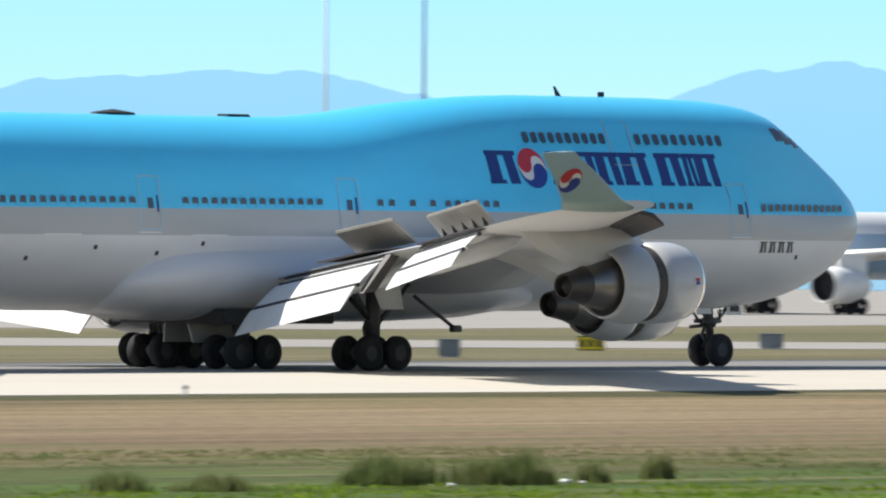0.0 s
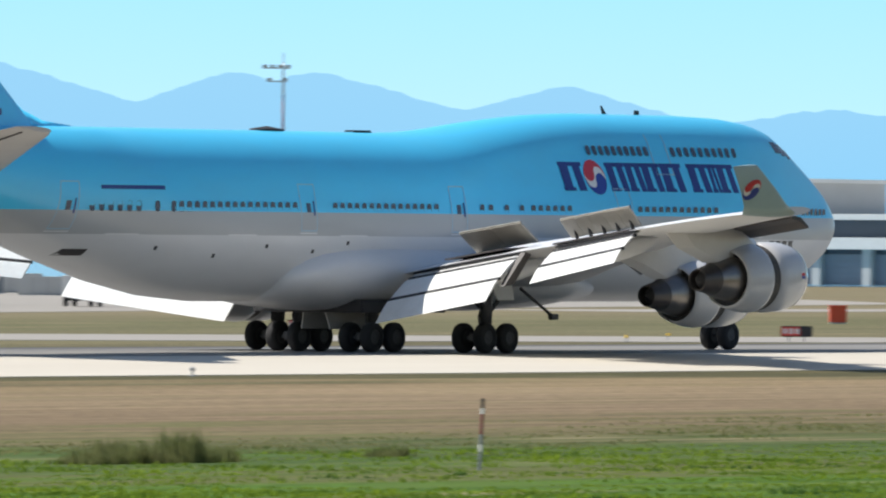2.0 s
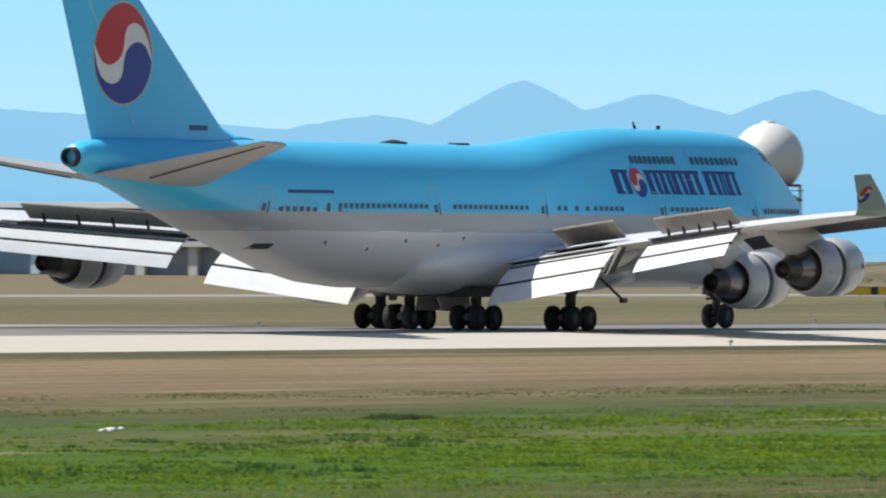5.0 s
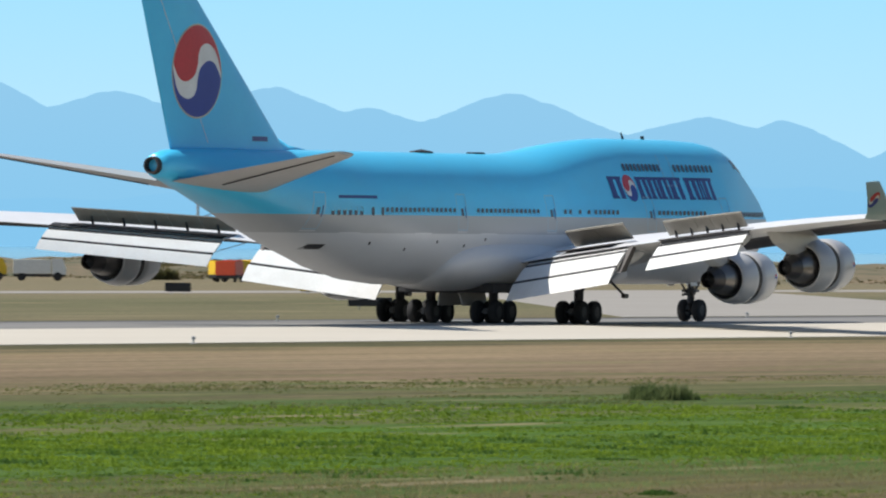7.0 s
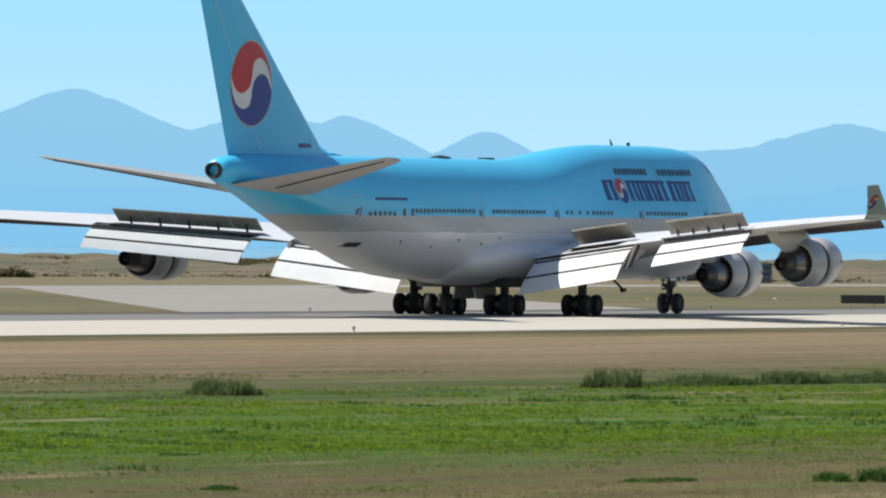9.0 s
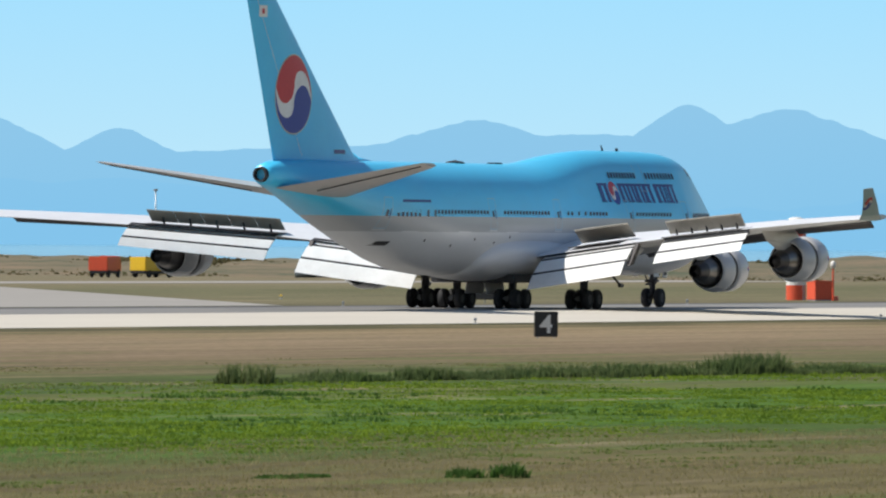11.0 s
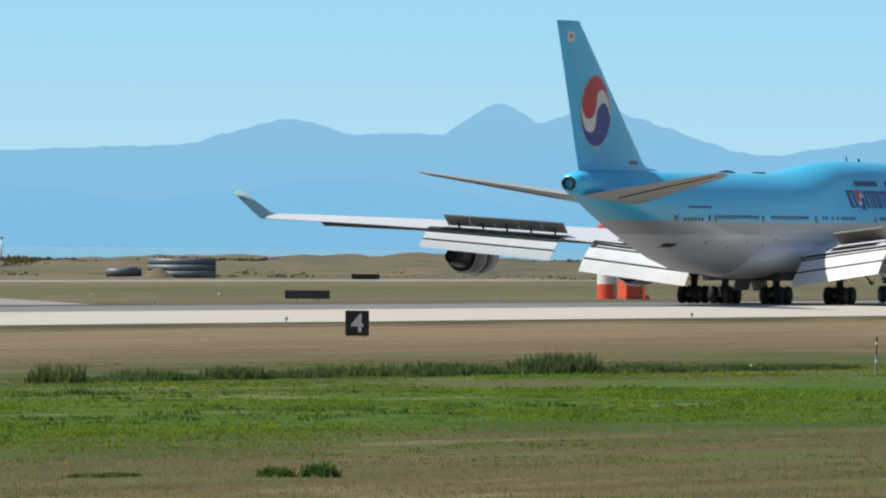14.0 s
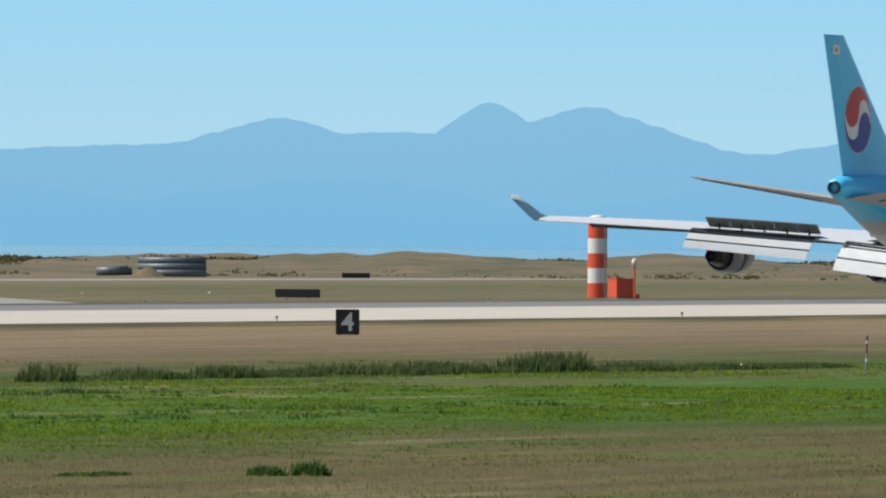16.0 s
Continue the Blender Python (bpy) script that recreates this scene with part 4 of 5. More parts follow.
def airfield_sign(x, y, w, h, label, face, turn=-58, panels=((0, 1),), lift=0.25, name="airfield_sign", group="airfield signs"):
    """A low box sign on short legs; panels of (start, share) along it."""
    t = thing(name, label, "sign", pose(x, y, GROUND_Z, 0, 0, turn), group)
    body = part("sign_box", box(-w / 2, w / 2, -0.15, 0.15, lift, lift + h, 0.03), black, t, "dark sign box")
    if face is not None:
        for a, share_ in panels:
            part("sign_face", box(-w / 2 + a * w + 0.03, -w / 2 + (a + share_) * w - 0.03, -0.163, -0.153, lift + 0.05, lift + h - 0.05), face, t, "coloured sign face")
    n = max(2, int(w / 1.1))
    for k in range(n):
        xx = -w / 2 + w * (k + 0.5) / n
        part("leg", tube((xx, 0, 0), (xx, 0, lift + 0.02), 0.04, None, 8), galv, t)
    return t


# distance-remaining board with its numeral
board = thing("distance_board", "black runway distance board with a white numeral four", "sign", pose(469.3, 206.3, GROUND_Z, 0, 0, -62))
part("board", box(-0.57, 0.57, -0.12, 0.12, 0.06, 1.28, 0.03), black, board, "black board")
fc = bpy.data.curves.new("numeral", "FONT")
fc.body, fc.size, fc.align_x, fc.extrude, fc.offset = "4", 1.22, "CENTER", 0.004, 0.022
tmp = bpy.data.objects.new("numeral_tmp", fc)
scene.collection.objects.link(tmp)
me = bpy.data.meshes.new_from_object(tmp.evaluated_get(bpy.context.evaluated_depsgraph_get()))
bpy.data.objects.remove(tmp)
me.materials.clear()
me.materials.append(signwhite)
num = new("numeral", me)
num.parent, num.matrix_basis = board, pose(0.0, -0.13, 0.26, 90, 0, 0)
tagged(num, "white numeral four")
for xx in (-0.4, 0.4):
    part("leg", tube((xx, 0, 0), (xx, 0, 0.1), 0.05, None, 8), galv, board)

BACK = "back of a long black airfield sign on short legs"
airfield_sign(712, 317, 3.3, 0.62, BACK, None, -72)
airfield_sign(1044, 458, 3.0, 0.55, "far dark airfield sign on short legs", None)
airfield_sign(631, 350, 3.0, 0.60, BACK, None)
airfield_sign(776, 449, 2.2, 0.75, "dark square airfield sign on short legs", None)
airfield_sign(797, 446, 5.2, 0.70, "long yellow airfield sign with a dark middle", yellow, -60, ((0, 0.55), (0.67, 0.33)))
airfield_sign(358, 337, 1.25, 0.66, "small yellow airfield sign with dark characters", brightyellow, -46, lift=0.04)
airfield_sign(744, 561, 2.9, 0.65, "yellow airfield sign in two parts", yellow, -52, ((0, 0.4), (0.6, 0.4)))
airfield_sign(439.5, 316.5, 1.6, 0.55, "red and black airfield sign with white marks", redsheet, -54, ((0, 0.62),))
airfield_sign(441, 350, 1.3, 0.52, "red and black airfield sign with white marks", redsheet, -51, ((0, 0.75),))
for (x, y, turn, w) in ((439.5, 316.5, -54, 1.6), (441, 350, -51, 1.3)):
    # white unread marks on the red faces
    p = pose(x, y, GROUND_Z, 0, 0, turn)
    host = [o for o in scene.objects if o.name.startswith("airfield_sign") and (o.matrix_basis.translation - p.translation).length < 0.01][0]
    for k in range(3):
        part("sign_mark", box(-w * 0.42 + k * w * 0.19, -w * 0.42 + k * w * 0.19 + w * 0.11, -0.169, -0.164, 0.4, 0.67), signwhite, host, "white mark")
yhost = [o for o in scene.objects if o.name.startswith("airfield_sign") and abs(o.matrix_basis.translation.x - 358) < 0.1][0]
for k in range(3):
    part("sign_mark", box(-0.5 + 0.38 * k, -0.28 + 0.38 * k, -0.169, -0.164, 0.2, 0.55), black, yhost, "dark mark")


def cabinet(x, y, w, h, material, label, name="equipment_cabinet", turn=-50, cat="cabinet"):
    t = thing(name, label, cat, pose(x, y, GROUND_Z, 0, 0, turn), "equipment cabinets")
    part("body", box(-w / 2, w / 2, -w / 2, w / 2, 0.08, h, 0.04), material, t)
    part("lid", box(-w / 2 - 0.04, w / 2 + 0.04, -w / 2 - 0.04, w / 2 + 0.04, h - 0.02, h + 0.05, 0.02), material, t)
    part("plinth", box(-w / 2 + 0.05, w / 2 - 0.05, -w / 2 + 0.05, w / 2 - 0.05, 0, 0.1), galv, t)
    return t


cabinet(377, 343, 1.1, 0.7, boxgrey, "grey steel equipment cabinet in the grass")
cabinet(331, 320, 0.9, 0.75, boxgrey, "grey steel equipment cabinet in the grass")
cabinet(546, 390, 1.05, 1.1, orange, "orange-red equipment cabinet in the grass")
cabinet(783, 488, 1.0, 1.2, orange, "orange-red equipment cabinet in the grass")
cabinet(777, 318, 1.5, 1.55, orange, "orange-red equipment hut beside the striped tower", turn=-40)

# striped tower
tw = thing("striped_tower", "red and white banded round tower with a white cap", "tower", pose(781.1, 321.7, GROUND_Z))
for k in range(5):
    part("tower_band", lathe([(0.02 + 1.18 * k, 0.02), (0.02 + 1.18 * k, 0.78), (1.2 + 1.18 * k, 0.78), (1.2 + 1.18 * k, 0.02)], axis="z", seg=24), orange if k % 2 == 0 else signwhite, tw, "red band" if k % 2 == 0 else "white band", False)
part("cap", lathe([(5.9, 0.3), (6.0, 0.62), (6.3, 0.66), (6.5, 0.6), (6.6, 0.3), (6.62, 0.01)], axis="z", seg=24), signwhite, tw, "white rounded cap", True)
part("bracket", box(0.7, 1.1, -0.15, 0.15, 5.0, 5.7, 0.04), signwhite, tw, "white side box")
for sx in (-0.12, 0.12):
    part("ladder_rail", tube((-0.45 + sx, -0.86, 0), (-0.45 + sx, -0.86, 5.8), 0.025, None, 6), galv, tw)
lp = thing("warning_light_post", "red post with a white lamp beside the tower", "post", pose(780.8, 318.4, GROUND_Z))
part("post", tube((0, 0, 0), (0, 0, 2.6), 0.09, 0.07, 10), orange, lp)
part("lamp", lathe([(2.55, 0.02), (2.58, 0.2), (3.0, 0.22), (3.15, 0.1), (3.18, 0.01)], axis="z", seg=14), signwhite, lp, "white lamp housing", True)
part("foot", box(-0.5, 0.5, -0.3, 0.3, 0, 0.35, 0.04), orange, lp)

# radome on its lattice stand
rd = thing("radar_dome", "white radar dome on a red-brown steel stand", "radar", pose(1137, 650.5, GROUND_Z, 0, 0, -60))
part("dome", lathe([(4.4 * math.sin(radians(a)), max(0.01, 4.4 * math.cos(radians(a)))) for a in range(-52, 91, 6)], axis="z", seg=40), signwhite, rd, "white dome", True).location = (0, 0, 15.0)
part("dome_cap", lathe([(19.3, 0.9), (19.55, 0.8), (19.65, 0.01)], axis="z", seg=16), signwhite, rd)
part("drum", lathe([(9.9, 0.01), (9.9, 1.9), (11.9, 2.1), (11.9, 0.01)], axis="z", seg=24), brownred, rd, "red-brown drum")
part("deck", box(-4.1, 4.1, -4.1, 4.1, 11.5, 11.8, 0.05), brownred, rd, "red-brown deck")
part("deck", box(-4.3, 4.3, -4.3, 4.3, 9.7, 9.95, 0.05), brownred, rd, "red-brown deck")
for sx in (-1, 1):
    for sy in (-1, 1):
        part("leg", tube((sx * 4, sy * 4, 0), (sx * 4, sy * 4, 11.55), 0.16, None, 8), galv, rd)
        part("brace", tube((sx * 4, sy * 4, 9.9), (sx * 1.2, sy * 4, 11.55), 0.09, None, 6), brownred, rd)
    part("rail", tube((sx * 4.3, -4.3, 11.0), (sx * 4.3, 4.3, 11.0), 0.06, None, 6), brownred, rd)
part("rail", tube((-4.3, -4.3, 11.0), (4.3, -4.3, 11.0), 0.06, None, 6), brownred, rd)
for k in range(4):
    part("cross_brace", tube((-4, -4, 2.4 * k), (4, -4, 2.4 * k + 2.4), 0.06, None, 6), galv, rd)


def pole(x, y, h, label, bands=None, r=0.16, name="light_mast"):
    t = thing(name, label, "mast", pose(x, y, GROUND_Z), "masts")
    cuts = bands or [(h, galv)]
    z = 0.0
    for top, m in cuts:
        part("mast_section", tube((0, 0, z), (0, 0, top), r * (1 - 0.5 * z / h), r * (1 - 0.5 * top / h), 12), m, t, "", True)
        z = top
    return t


pole(597, 591, 34, "tall thin white mast on the apron", [(34, signwhite)])
pole(633, 552, 34, "tall thin white mast on the apron", [(34, signwhite)])
pole(602.5, 585.5, 34, "tall thin dark mast with a red foot", [(15.5, orange), (34, strutmat)])
lm = pole(629, 501, 18.4, "red and white apron light mast with lamp heads", [(2.5, orange), (5.5, signwhite), (8.0, orange), (11.5, signwhite), (16.0, brownred), (18.4, galv)], 0.15)
lm.matrix_basis = pose(629, 501, GROUND_Z, 0, 0, -51)
for z, x0, x1, heads in ((18.0, -1.6, 0.55, 4), (17.0, -1.25, 0.3, 2)):
    part("lamp_frame", box(x0, x1, -0.06, 0.06, z, z + 0.09), galv, lm, "lamp cross arm")
    for k in range(heads):
        x = x0 + 0.2 + (x1 - x0 - 0.4) * k / (heads - 1)
        part("lamp_head", box(x - 0.2, x + 0.2, -0.35, 0.3, z + 0.1, z + 0.3, 0.05), galv, lm, "grey lamp head")
part("service_box", box(-0.45, 0.3, -0.3, 0.3, 5.6, 6.7, 0.04), galv, lm, "grey service box")
part("lightning_rod", tube((0, 0, 18.3), (0, 0, 19.2), 0.04, None, 6), galv, lm)
for az, d, top in ((64.16, 1240, 10.1), (68.3, 1330, 4.2), (62.2, 1300, 4.6), (64.35, 1320, 4.4)):
    p = pole(d * math.sin(radians(az)), d * math.cos(radians(az)), top, "slender grey pole near the shore", None, 0.14, "pole")
    part("pole_head", box(-0.35, 0.35, -0.12, 0.12, top - 0.2, top + 0.05, 0.03), galv, p)


# marker stakes in the grass
def stake(x, y, h):
    t = thing("marker_stake", "thin leaning stake painted red and white", "stake", pose(x, y, GROUND_Z, 0, 4, 0), "marker stakes")
    z = 0.0
    for k, (top, m) in enumerate(((0.26, boxgrey), (0.36, signwhite), (0.5, boxgrey), (0.78, brownred), (0.86, signwhite), (1.0, black))):
        part("stake_band", tube((0, 0, z * h), (0, 0, top * h), 0.038, None, 8), m, t)
        z = top


stake(181.15, 138.82, 1.55)
stake(366, 140, 1.3)

def edge_light(x, y, z, lens):
    t = thing("runway_edge_light", "small raised runway edge light on a short stem", "light fixture", pose(x, y, z), "runway edge lights")
    part("stem", tube((0, 0, 0), (0, 0, 0.22), 0.04, None, 8), galv, t)
    part("lens", lathe([(0.2, 0.02), (0.21, 0.09), (0.30, 0.09), (0.36, 0.02)], axis="z", seg=12), lens, t, "small lens")
    part("base_plate", lathe([(0, 0.14), (0.03, 0.14), (0.04, 0.02)], axis="z", seg=12), galv, t)


for k in range(14):
    edge_light(117 + 60.4 * k, 241.6, GROUND_Z, boxgrey)
    edge_light(117 + 60.4 * k, 305.6, -0.11, boxgrey)
for x, y, lens in ((731.5, 343.6, yellow), (753.5, 343, signwhite), (427, 318, yellow), (440, 325, yellow)):
    edge_light(x, y, GROUND_Z, lens)


def pale_stone(x, y, r, seed):
    rnd = random.Random(seed)
    bm = bmesh.new()
    bmesh.ops.create_icosphere(bm, subdivisions=2, radius=r)
    for v in bm.verts:
        v.co *= 0.8 + 0.4 * rnd.random()
        v.co.z *= 0.55
    o = part("pale_stone", bm, signwhite, None, "pale stone lying in the grass", True)
    tagged(o, category="stone", group="pale stones")
    o.location = (x, y, GROUND_Z + 0.2 * r)


for k, (x, y) in enumerate(((153.4, 148.8), (153.9, 148.7), (158.2, 149.6), (158.6, 149.5), (220.3, 145), (220.9, 145.1), (222.5, 146.3), (223.0, 146.2), (374.3, 148.2), (375.1, 145.9), (376.4, 146), (373.2, 148.6))):
    pale_stone(x, y, 0.07 + 0.03 * (k % 3), k)

# ---- terminal building across the apron ----
conc_wall = mat("pale precast concrete", (0.52, 0.52, 0.50), 0.8, second=(0.44, 0.44, 0.42), scale=0.3)
darkclad = mat("blue-grey cladding", (0.10, 0.125, 0.16), 0.6, second=(0.075, 0.095, 0.125), scale=0.2)
doorgrey = mat("grey roller door", (0.24, 0.26, 0.30), 0.55, second=(0.2, 0.22, 0.25), scale=0.5)
greenglass = mat("green-grey glazing", (0.05, 0.09, 0.09), 0.15)
tb = thing("terminal_building", "long low white and blue-grey cargo terminal with roller doors", "building", pose(1074.5, 872, GROUND_Z, 0, 0, -82))
L = 172.0
part("wall", box(0, L, 0.6, 60, 0, 8.2), darkclad, tb, "blue-grey cladding")
part("roof", box(-1.5, L + 1.5, -1.2, 61, 8.2, 8.95, 0.05), signwhite, tb, "white roof edge")
part("canopy", box(-0.5, 128, -1.6, 0.58, 4.5, 6.0, 0.04), signwhite, tb, "white canopy beam")
part("canopy", box(128.1, L + 0.5, -1.6, 0.58, 3.5, 4.2, 0.04), conc_wall, tb, "pale canopy beam")
for k in range(25):
    part("pillar", box(k * L / 24 - 0.6, k * L / 24 + 0.6, -0.9, 0.55, 0, 4.5 if k < 18 else 3.5), conc_wall, tb, "pale pillar")
for k in range(24):
    x = (k + 0.5) * L / 24
    d = part("roller_door", box(x - 3.1, x + 2.6, 0.30, 0.56, 0, 3.9 if k < 18 else 3.4), doorgrey, tb, "grey roller door")
    for q in range(5 if k < 18 else 4):
        part("slat", box(x - 3.1, x + 2.6, 0.25, 0.295, 0.1 + 0.75 * q, 0.72 + 0.75 * q), doorgrey, d)
for a, b, top, m in ((0, 26, 13.2, darkclad), (52, 82, 13.0, conc_wall)):
    ub = part("upper_block", box(a, b, 8, 40, 8.95, top), m, tb, "set-back upper storey")
    part("parapet", box(a - 0.3, b + 0.3, 7.7, 40.3, top, top + 0.5), signwhite, ub, "white parapet")
    for k in range(int((b - a) / 8)):
        part("window_band", box(a + 1 + 8 * k, a + 7.6 + 8 * k, 7.9, 7.98, 9.8, top - 0.8), greenglass, ub, "dark glazing")
part("roof_plant", box(58, 66, 12, 20, 13.5, 15.6, 0.1), galv, tb, "rooftop plant")
for words, x, size in (("YVR", 148.2, 1.4), ("Airside Operations", 151.9, 1.15)):
    fc = bpy.data.curves.new("sign_letters", "FONT")
    fc.body, fc.size, fc.extrude, fc.offset = words, size, 0.05, 0.02
    tmp = bpy.data.objects.new("letters_tmp", fc)
    scene.collection.objects.link(tmp)
    me = bpy.data.meshes.new_from_object(tmp.evaluated_get(bpy.context.evaluated_depsgraph_get()))
    bpy.data.objects.remove(tmp)
    me.materials.clear()
    me.materials.append(signwhite)
    let = new("wall_letters", me)
    let.parent, let.matrix_basis = tb, pose(x, 0.52, 4.95, 90, 0, 0)
    tagged(let, "white letters on the wall")


def container(x, y, turn, material, l=2.4, h=1.6):
    t = thing("cargo_container", "cargo container standing on the apron", "container", pose(x, y, -0.10, 0, 0, turn), "cargo containers")
    part("body", box(-l / 2, l / 2, -0.8, 0.8, 0.12, h, 0.05), material, t)
    part("base", box(-l / 2 - 0.05, l / 2 + 0.05, -0.85, 0.85, 0, 0.12), galv, t)
    for k in range(3):
        part("rib", box(-l / 2 + l * (k + 1) / 4 - 0.04, -l / 2 + l * (k + 1) / 4 + 0.04, -0.84, -0.8, 0.14, h - 0.05), galv, t)


for k in range(16):
    a = radians(50.5 + 0.12 * k + 0.05 * random.random())
    d = 820 + 60 * random.random()
    container(d * math.sin(a), d * math.cos(a), -50 + 20 * random.random(), random.choice((conc_wall, boxgrey, galv, doorgrey)), 2 + random.random(), 1.2 + 0.8 * random.random())
for k in range(9):
    a = radians(48.6 + 0.2 * k)
    d = 930 + 90 * random.random()
    container(d * math.sin(a), d * math.cos(a), -50, random.choice((conc_wall, boxgrey, signwhite)), 3 + 3 * random.random(), 1.6 + random.random())

# ---- ground vehicles ----
def truck(x, y, z, paint, label, turn):
    t = thing("service_truck", label, "truck", pose(x, y, z, 0, 0, turn), "service trucks")
    part("chassis", box(-2.8, 2.8, -1.0, 1.0, 0.45, 0.75, 0.04), black, t)
    part("cab", loft([[(1.4, -1.05, 0.7), (2.9, -1.05, 0.7), (2.9, -1.05, 1.5), (2.5, -1.0, 2.4), (1.4, -1.0, 2.4)], [(1.4, 1.05, 0.7), (2.9, 1.05, 0.7), (2.9, 1.05, 1.5), (2.5, 1.0, 2.4), (1.4, 1.0, 2.4)]]), paint, t)
    part("windscreen", box(2.55, 2.72, -0.85, 0.85, 1.55, 2.2), glass, t)
    part("load_body", box(-2.8, 1.3, -1.1, 1.1, 0.75, 2.3, 0.06), paint, t)
    for xx in (-1.9, 2.0):
        for yy in (-0.95, 0.95):
            w = part("wheel", lathe([(-0.14, 0.02), (-0.14, 0.42), (-0.09, 0.48), (0.09, 0.48), (0.14, 0.42), (0.14, 0.02)], axis="y", seg=18), rubber, t, "black wheel")
            w.location = (xx, yy, 0.48)
    return t


truck(1073, 520, GROUND_Z, yellow, "yellow maintenance truck near the shore bank", -10)
truck(1064, 521.5, GROUND_Z, orange, "orange-red pickup near the shore bank", 10)
truck(815, 495, GROUND_Z, yellow, "yellow maintenance truck on the grass", -20)
truck(998, 571, GROUND_Z, orange, "orange-red service truck on the airfield", 20)
truck(603, 499, -0.10, signwhite, "white service truck on the apron", 30)
truck(1008, 576, GROUND_Z, yellow, "yellow service truck on the airfield", -30)

truck(987.8, 588.9, GROUND_Z, signwhite, "white service truck on the far airfield", -59)
truck(984.5, 594.4, GROUND_Z, yellow, "yellow service truck on the far airfield", -59)

# pipes heaped by the bank
pipegrey = mat("weathered grey-blue pipe", (0.13, 0.16, 0.18), 0.45, second=(0.05, 0.06, 0.07), scale=0.8)
ph = thing("pipe_stack", "stack of long dark drainage pipes by a gravel heap", "pipes", pose(1089, 503, GROUND_Z, 0, 0, -68))
for j in range(3):
    for k in range(3 - j):
        part("pipe", tube((-1.5, 0.9 * k + 0.45 * j, 0.4 + 0.72 * j), (6.2, 0.9 * k + 0.45 * j, 0.4 + 0.72 * j), 0.4, None, 14), pipegrey, ph, "dark pipe", True)
part("pipe", tube((-6.2, 0.2, 0.55), (-2.6, 0.5, 0.75), 0.5, None, 14), pipegrey, ph, "dark pipe", True)
part("pipe", tube((-5.4, 1.2, 0.5), (-2.2, 1.3, 0.6), 0.45, None, 14), pipegrey, ph, "dark pipe", True)
gp = part("gravel_heap", lathe([(0, 2.1), (0.3, 1.6), (0.75, 0.9), (1.05, 0.35), (1.15, 0.01)], axis="z", seg=20), bankmat, None, "small heap of brown gravel on the ground", True)
tagged(gp, category="gravel")
gp.location = (1085, 501.5, GROUND_Z)

# small wind turbine beyond the terminal
wt = thing("wind_turbine", "small white three-bladed wind turbine on a mast", "turbine", pose(1287, 882, GROUND_Z, 0, 0, -55))
part("mast", tube((0, 0, 0), (0, 0, 21.6), 0.22, 0.14, 12), galv, wt)
part("nacelle", tube((0, 0.7, 21.7), (0, -0.5, 21.7), 0.25, 0.2, 10), signwhite, wt)
bm = lathe([(-0.1, 0.02), (-0.1, 0.25), (0.15, 0.25), (0.3, 0.02)], axis="y", seg=12)
for k in range(3):
    a = radians(90 + 120 * k)
    tube((0.2 * math.cos(a), 0, 0.2 * math.sin(a)), (3.3 * math.cos(a), 0, 3.3 * math.sin(a)), 0.20, 0.07, 6, bm)
rotor = part("rotor", bm, signwhite, wt, "white three-bladed rotor")
rotor.location = (0, -0.8, 21.7)

# ---- parked jet on the apron ----
pj = thing("parked_jet", "white twin-engined jet standing on the apron", "airplane", pose(554, 522.1, -0.10, 0, 0, 180))
rr = []
for x, r, z in ((0, 0.05, 4.6), (-0.6, 0.9, 4.7), (-1.8, 1.6, 4.8), (-4, 2.2, 4.95), (-7, 2.5, 5.0), (-34, 2.5, 5.0), (-40, 2.1, 5.4), (-46, 1.2, 6.2), (-50, 0.4, 6.9)):
    rr.append([(x, r * math.cos(2 * math.pi * i / 24), z + r * math.sin(2 * math.pi * i / 24)) for i in range(24)])
part("fuselage", loft(rr), banded("white over blue-grey paint", "Z", [(5.9, (0.30, 0.42, 0.55)), (99, (0.75, 0.75, 0.74))]), pj, "white and blue-grey fuselage", True)
for side in (-1, 1):
    part("wing", loft([airfoil((-17, 4.0), 9.5, 0.12, 0.03, y=side * 1.5), airfoil((-23, 4.7), 5.2, 0.11, 0.02, y=side * 10), airfoil((-32, 5.8), 2.4, 0.1, 0.02, y=side * 23)]), whitepaint, pj, "white swept wing", True)
    e = part("engine", lathe([(0, 1.15), (0.15, 1.25), (-1, 1.38), (-2.6, 1.3), (-4, 0.95), (-4.6, 0.5), (-5.2, 0.1)], seg=28), whitepaint, pj, "white engine nacelle", True)
    e.location = (-15.5, side * 9.0, 2.15)
    part("intake", lathe([(0.02, 1.16), (-0.8, 1.12), (-0.85, 0.02)], seg=24), dark, e, "dark intake")
    part("pylon", box(-20, -17, side * 9.0 - 0.15, side * 9.0 + 0.15, 3.0, 4.4), whitepaint, pj)
    part("tailplane", loft([airfoil((-43, 6.3), 5, 0.1, 0, y=side * 0.8), airfoil((-47.5, 6.9), 2, 0.1, 0, y=side * 8)]), whitepaint, pj, "", True)
    g = part("main_gear", tube((-23.5, side * 4.4, 0.6), (-23.5, side * 4.4, 3.8), 0.2), strutmat, pj)
    for dx in (-0.7, 0.7):
        for dy in (-0.5, 0.5):
            share("tyre", tyre_mesh, pose(-23.5 + dx, side * 4.4 + dy, 0.62), g)
g = part("nose_gear", tube((-5, 0, 0.6), (-5, 0, 2.9), 0.14), strutmat, pj)
for dy in (-0.4, 0.4):
    share("tyre", tyre_mesh, pose(-5, dy, 0.62), g)
